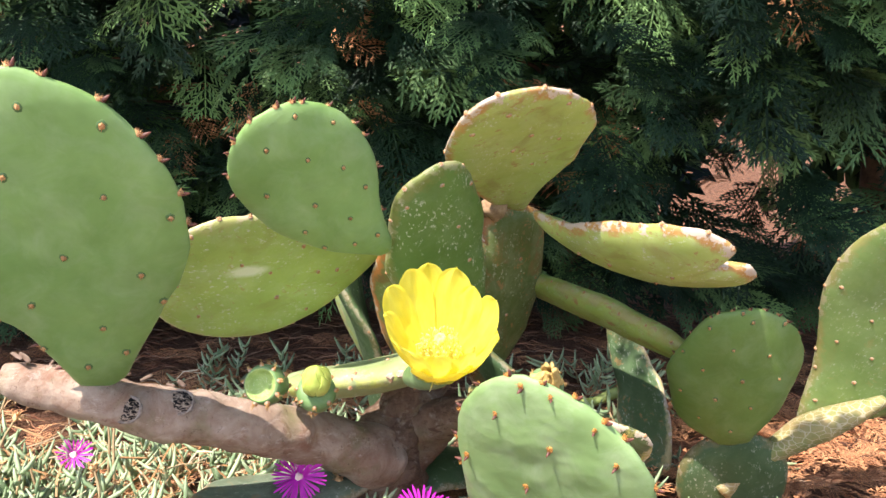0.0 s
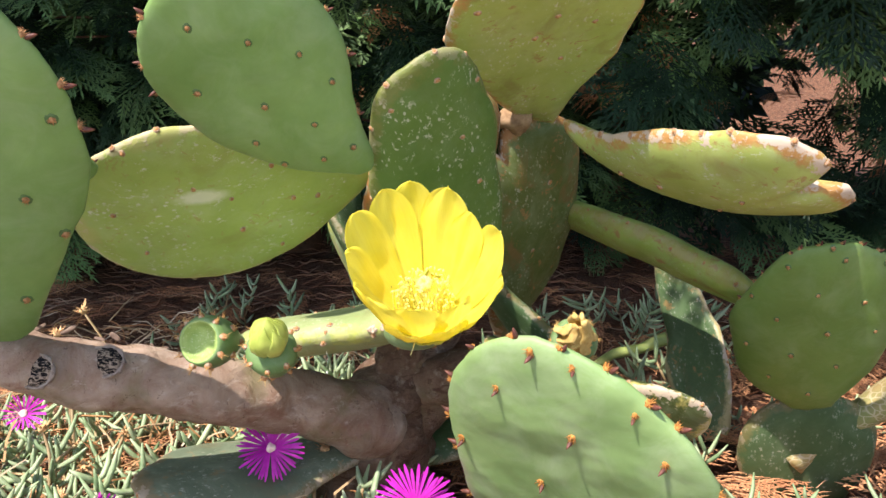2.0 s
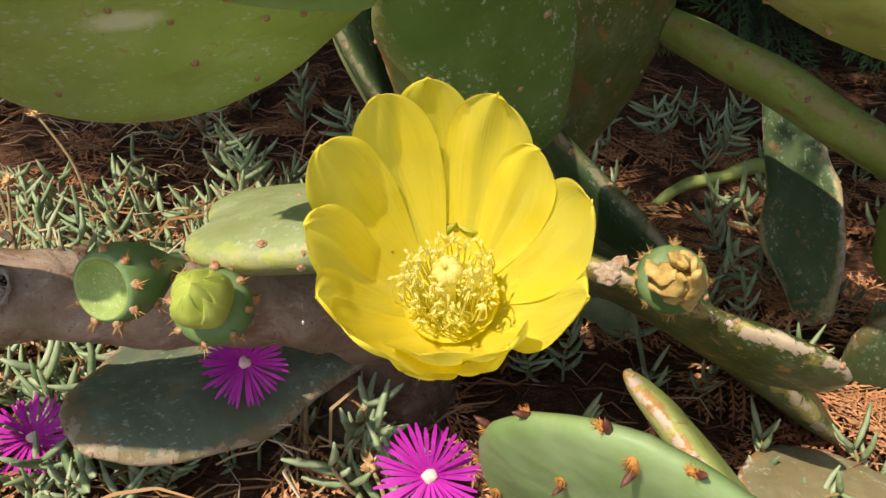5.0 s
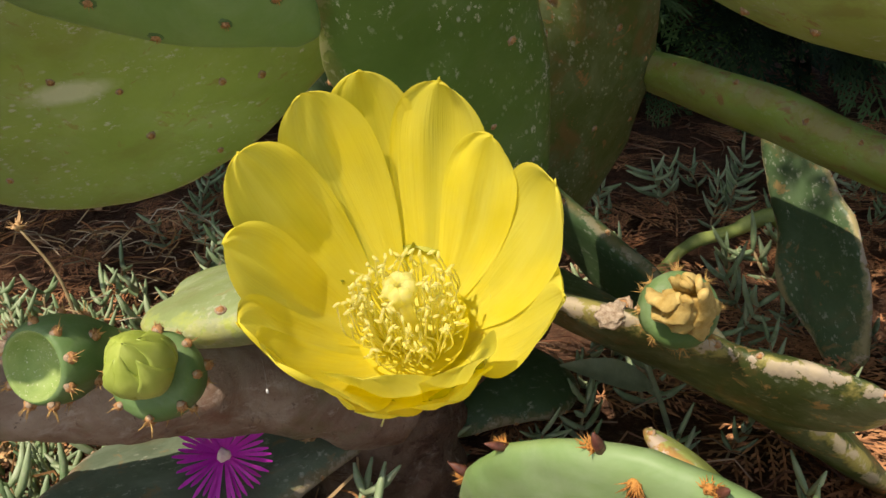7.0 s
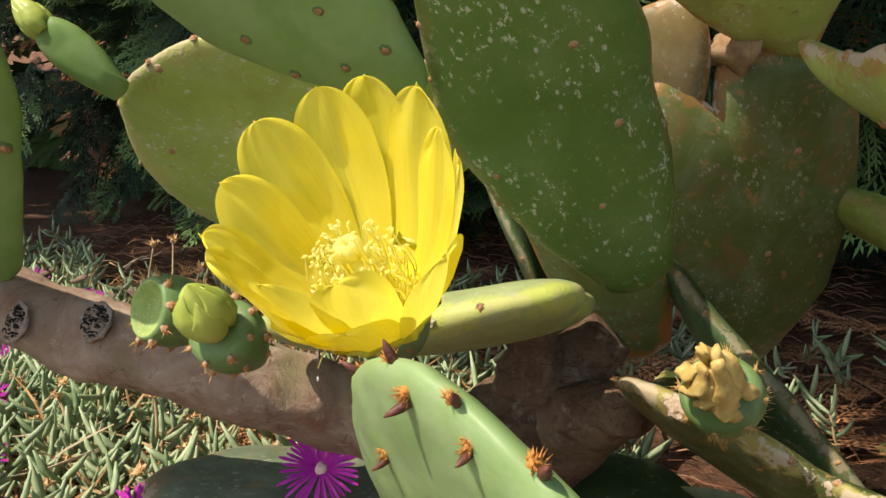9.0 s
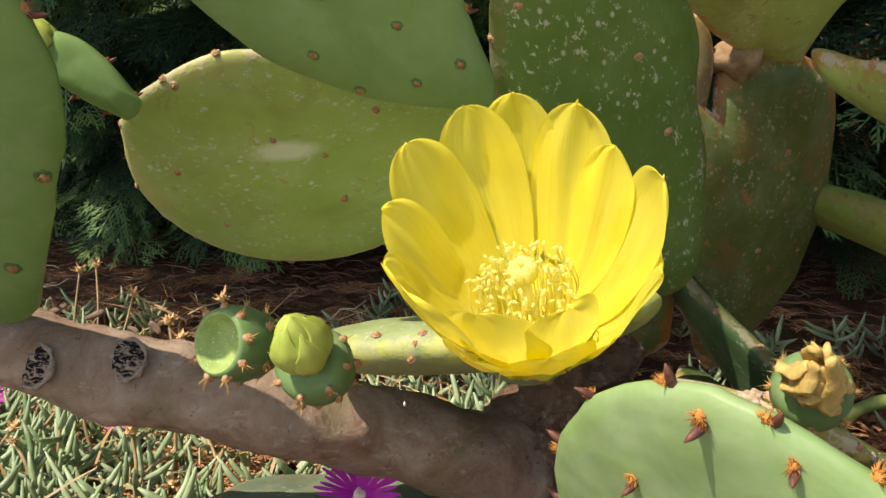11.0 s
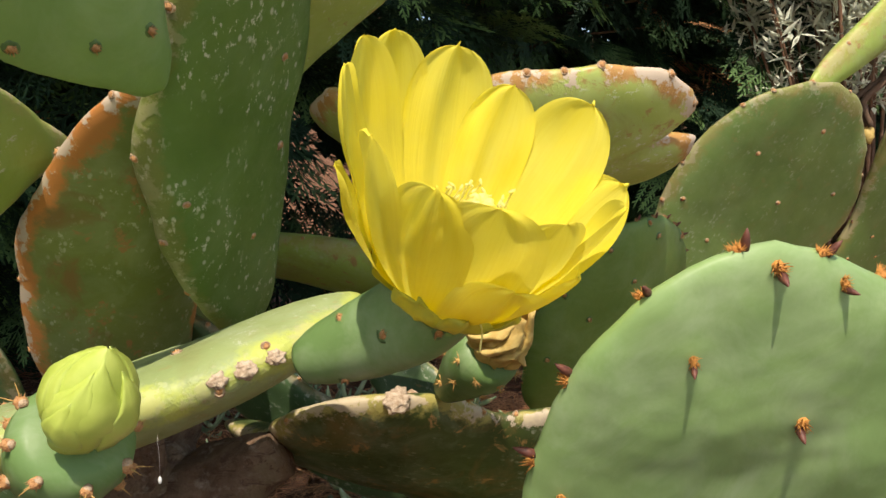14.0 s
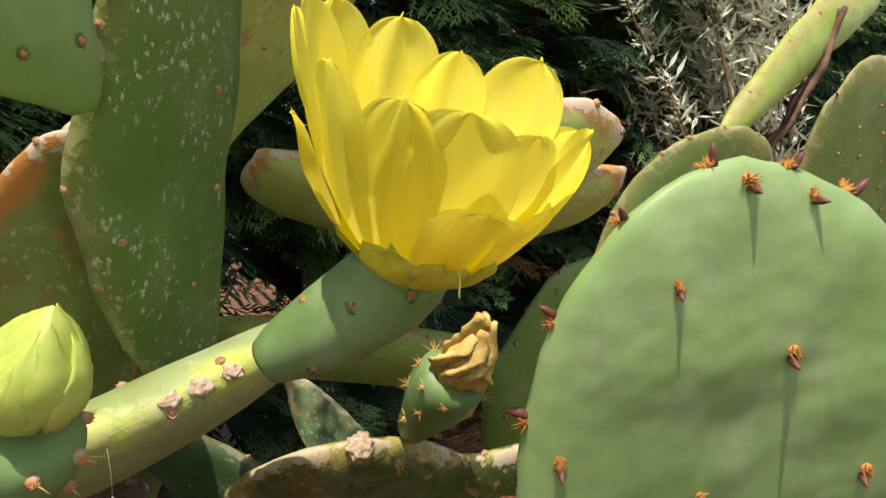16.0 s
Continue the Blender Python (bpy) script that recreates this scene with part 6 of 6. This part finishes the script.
# corky bridge across the cleft of the rusty pad
SCAB = plain("pinkish_tan_scab", (0.26, 0.17, 0.10), (0.66, 0.55, 0.42), 420, 0.9, 0.9, 6)
KNOB = plain("rusty_cork", (0.20, 0.12, 0.06), (0.42, 0.29, 0.16), 120, 0.85, 0.8, 6)
p = smooth_path([(0.042, 0.985, 0.361), (0.051, 0.979, 0.364), (0.066, 0.985, 0.361)], 5)
under("cork_bridge", Geo().tube([Vector(q) for q in p], np.interp(np.linspace(0, 1, len(p)), [0, 0.5, 1], [0.007, 0.010, 0.013]), 14, 0, 0.5, 6, True, 1.0, 70).mesh("cork_bridge", [KNOB]), O.ob, world_pose=Matrix.Identity(4), label="rusty corky bridge")


def on_skin(host, at):
    """The place on a pad's skin nearest to a place in the world."""
    return min((host.frame @ v.co for v in host.ob.data.vertices), key=lambda q: (q - Vector(at)).length)


for k, (host, at, out, r) in enumerate(((Pp, (0.062, 0.813, 0.1915), (-0.25, -0.85, 0.46), 0.0068), (N, (-0.036, 0.711, 0.2405), (-0.3, -0.8, 0.5), 0.0036), (N, (-0.045, 0.709, 0.2375), (-0.3, -0.85, 0.45), 0.0040), (N, (-0.056, 0.709, 0.233), (-0.3, -0.9, 0.3), 0.0034),
                                        (Pp, (0.078, 0.817, 0.190), (-0.1, -0.7, 0.7), 0.0045))):
    at = on_skin(host, at)
    g = Geo().blob((0, 0, 0), (r, r * 0.85, r * 0.38), 0, 18, 30, 0.5, k + 2.0)
    under("corky_knob", g.mesh("corky_knob", [SCAB]), host.ob, world_pose=axis_frame(at, at + Vector(out)), label="rough tan corky scar")

STALK = plain("withered_stalk", (0.05, 0.03, 0.02), (0.20, 0.12, 0.075), 70, 0.9, 0.8, 6)
for k in range(3):
    e = Vector((0.004 * math.cos(2.1 * k), 0.004 * math.sin(2.1 * k), 0))
    p = [Vector(q) + e * (1.6 if i % 2 == k % 2 else 0.5) for i, q in enumerate(((0.640, 0.873, 0.345), (0.634, 0.874, 0.369), (0.652, 0.862, 0.390), (0.668, 0.848, 0.416), (0.686, 0.834, 0.442), (0.700, 0.822, 0.472), (0.712, 0.812, 0.500)))]
    p = smooth_path(p, 6)
    under("dry_stalk", Geo().tube(p, np.interp(np.linspace(0, 1, len(p)), [0, 0.5, 1], [0.0030, 0.0050, 0.0034]), 9, 0, 0.5, k, True, 0.8, 160).mesh("dry_stalk", [STALK]), I.ob, world_pose=Matrix.Identity(4), label="twisted dry brown stalk")
g = Geo().blob((0.6395, 0.872, 0.338), (0.0055, 0.0055, 0.0085), 0, 10, 14, 0.35, 4.0)
under("dried_bud", g.mesh("dried_bud", [DRIED]), I.ob, world_pose=Matrix.Identity(4), label="small dry tan bud")

# ---- silvery shrub ----
SILVER = plain("silver_leaves", (0.46, 0.50, 0.38), (0.66, 0.68, 0.56), 60, 0.7, 0.2, translucent=0.2)
shrub = thing("silver_shrub", (1.46, 1.33, 0.0), "twiggy shrub with narrow silver-grey leaves", "shrub")
rng = random.Random(31)
leaf = Geo().add([(0, 0, 0), (0.0036, 0.014, 0.001), (0, 0.036, 0), (-0.0036, 0.014, 0.001)], [(0, 1, 2, 3)])
kinds, poses = [as_tris(leaf)], []
for k in range(34):
    a, r = rng.uniform(0, 6.283), rng.uniform(0.03, 0.22)
    h = rng.uniform(0.6, 1.05)
    p = smooth_path([(0.04 * math.cos(a), 0.04 * math.sin(a), 0), (0.5 * r * math.cos(a), 0.5 * r * math.sin(a), h * 0.5), (r * math.cos(a), r * math.sin(a), h)], 5)
    under("twig", Geo().tube(p, np.linspace(0.006, 0.002, len(p)), 5, 0, 0.2, k).mesh("twig", [TWIG]), shrub)
    for _ in range(110):
        q = Vector(p[rng.randrange(2 * len(p) // 3, len(p))]) + Vector([rng.uniform(-0.03, 0.03) for _ in range(3)])
        d = Vector([rng.uniform(-1, 1) for _ in range(2)] + [rng.uniform(-0.2, 1)])
        poses.append((0, stand(q, d, (rng.uniform(-1, 1), rng.uniform(-1, 1), 1), rng.uniform(0.7, 1.5))))
tagged(under("foliage", scatter("foliage", kinds, poses, [SILVER]), shrub), kind="stuff")
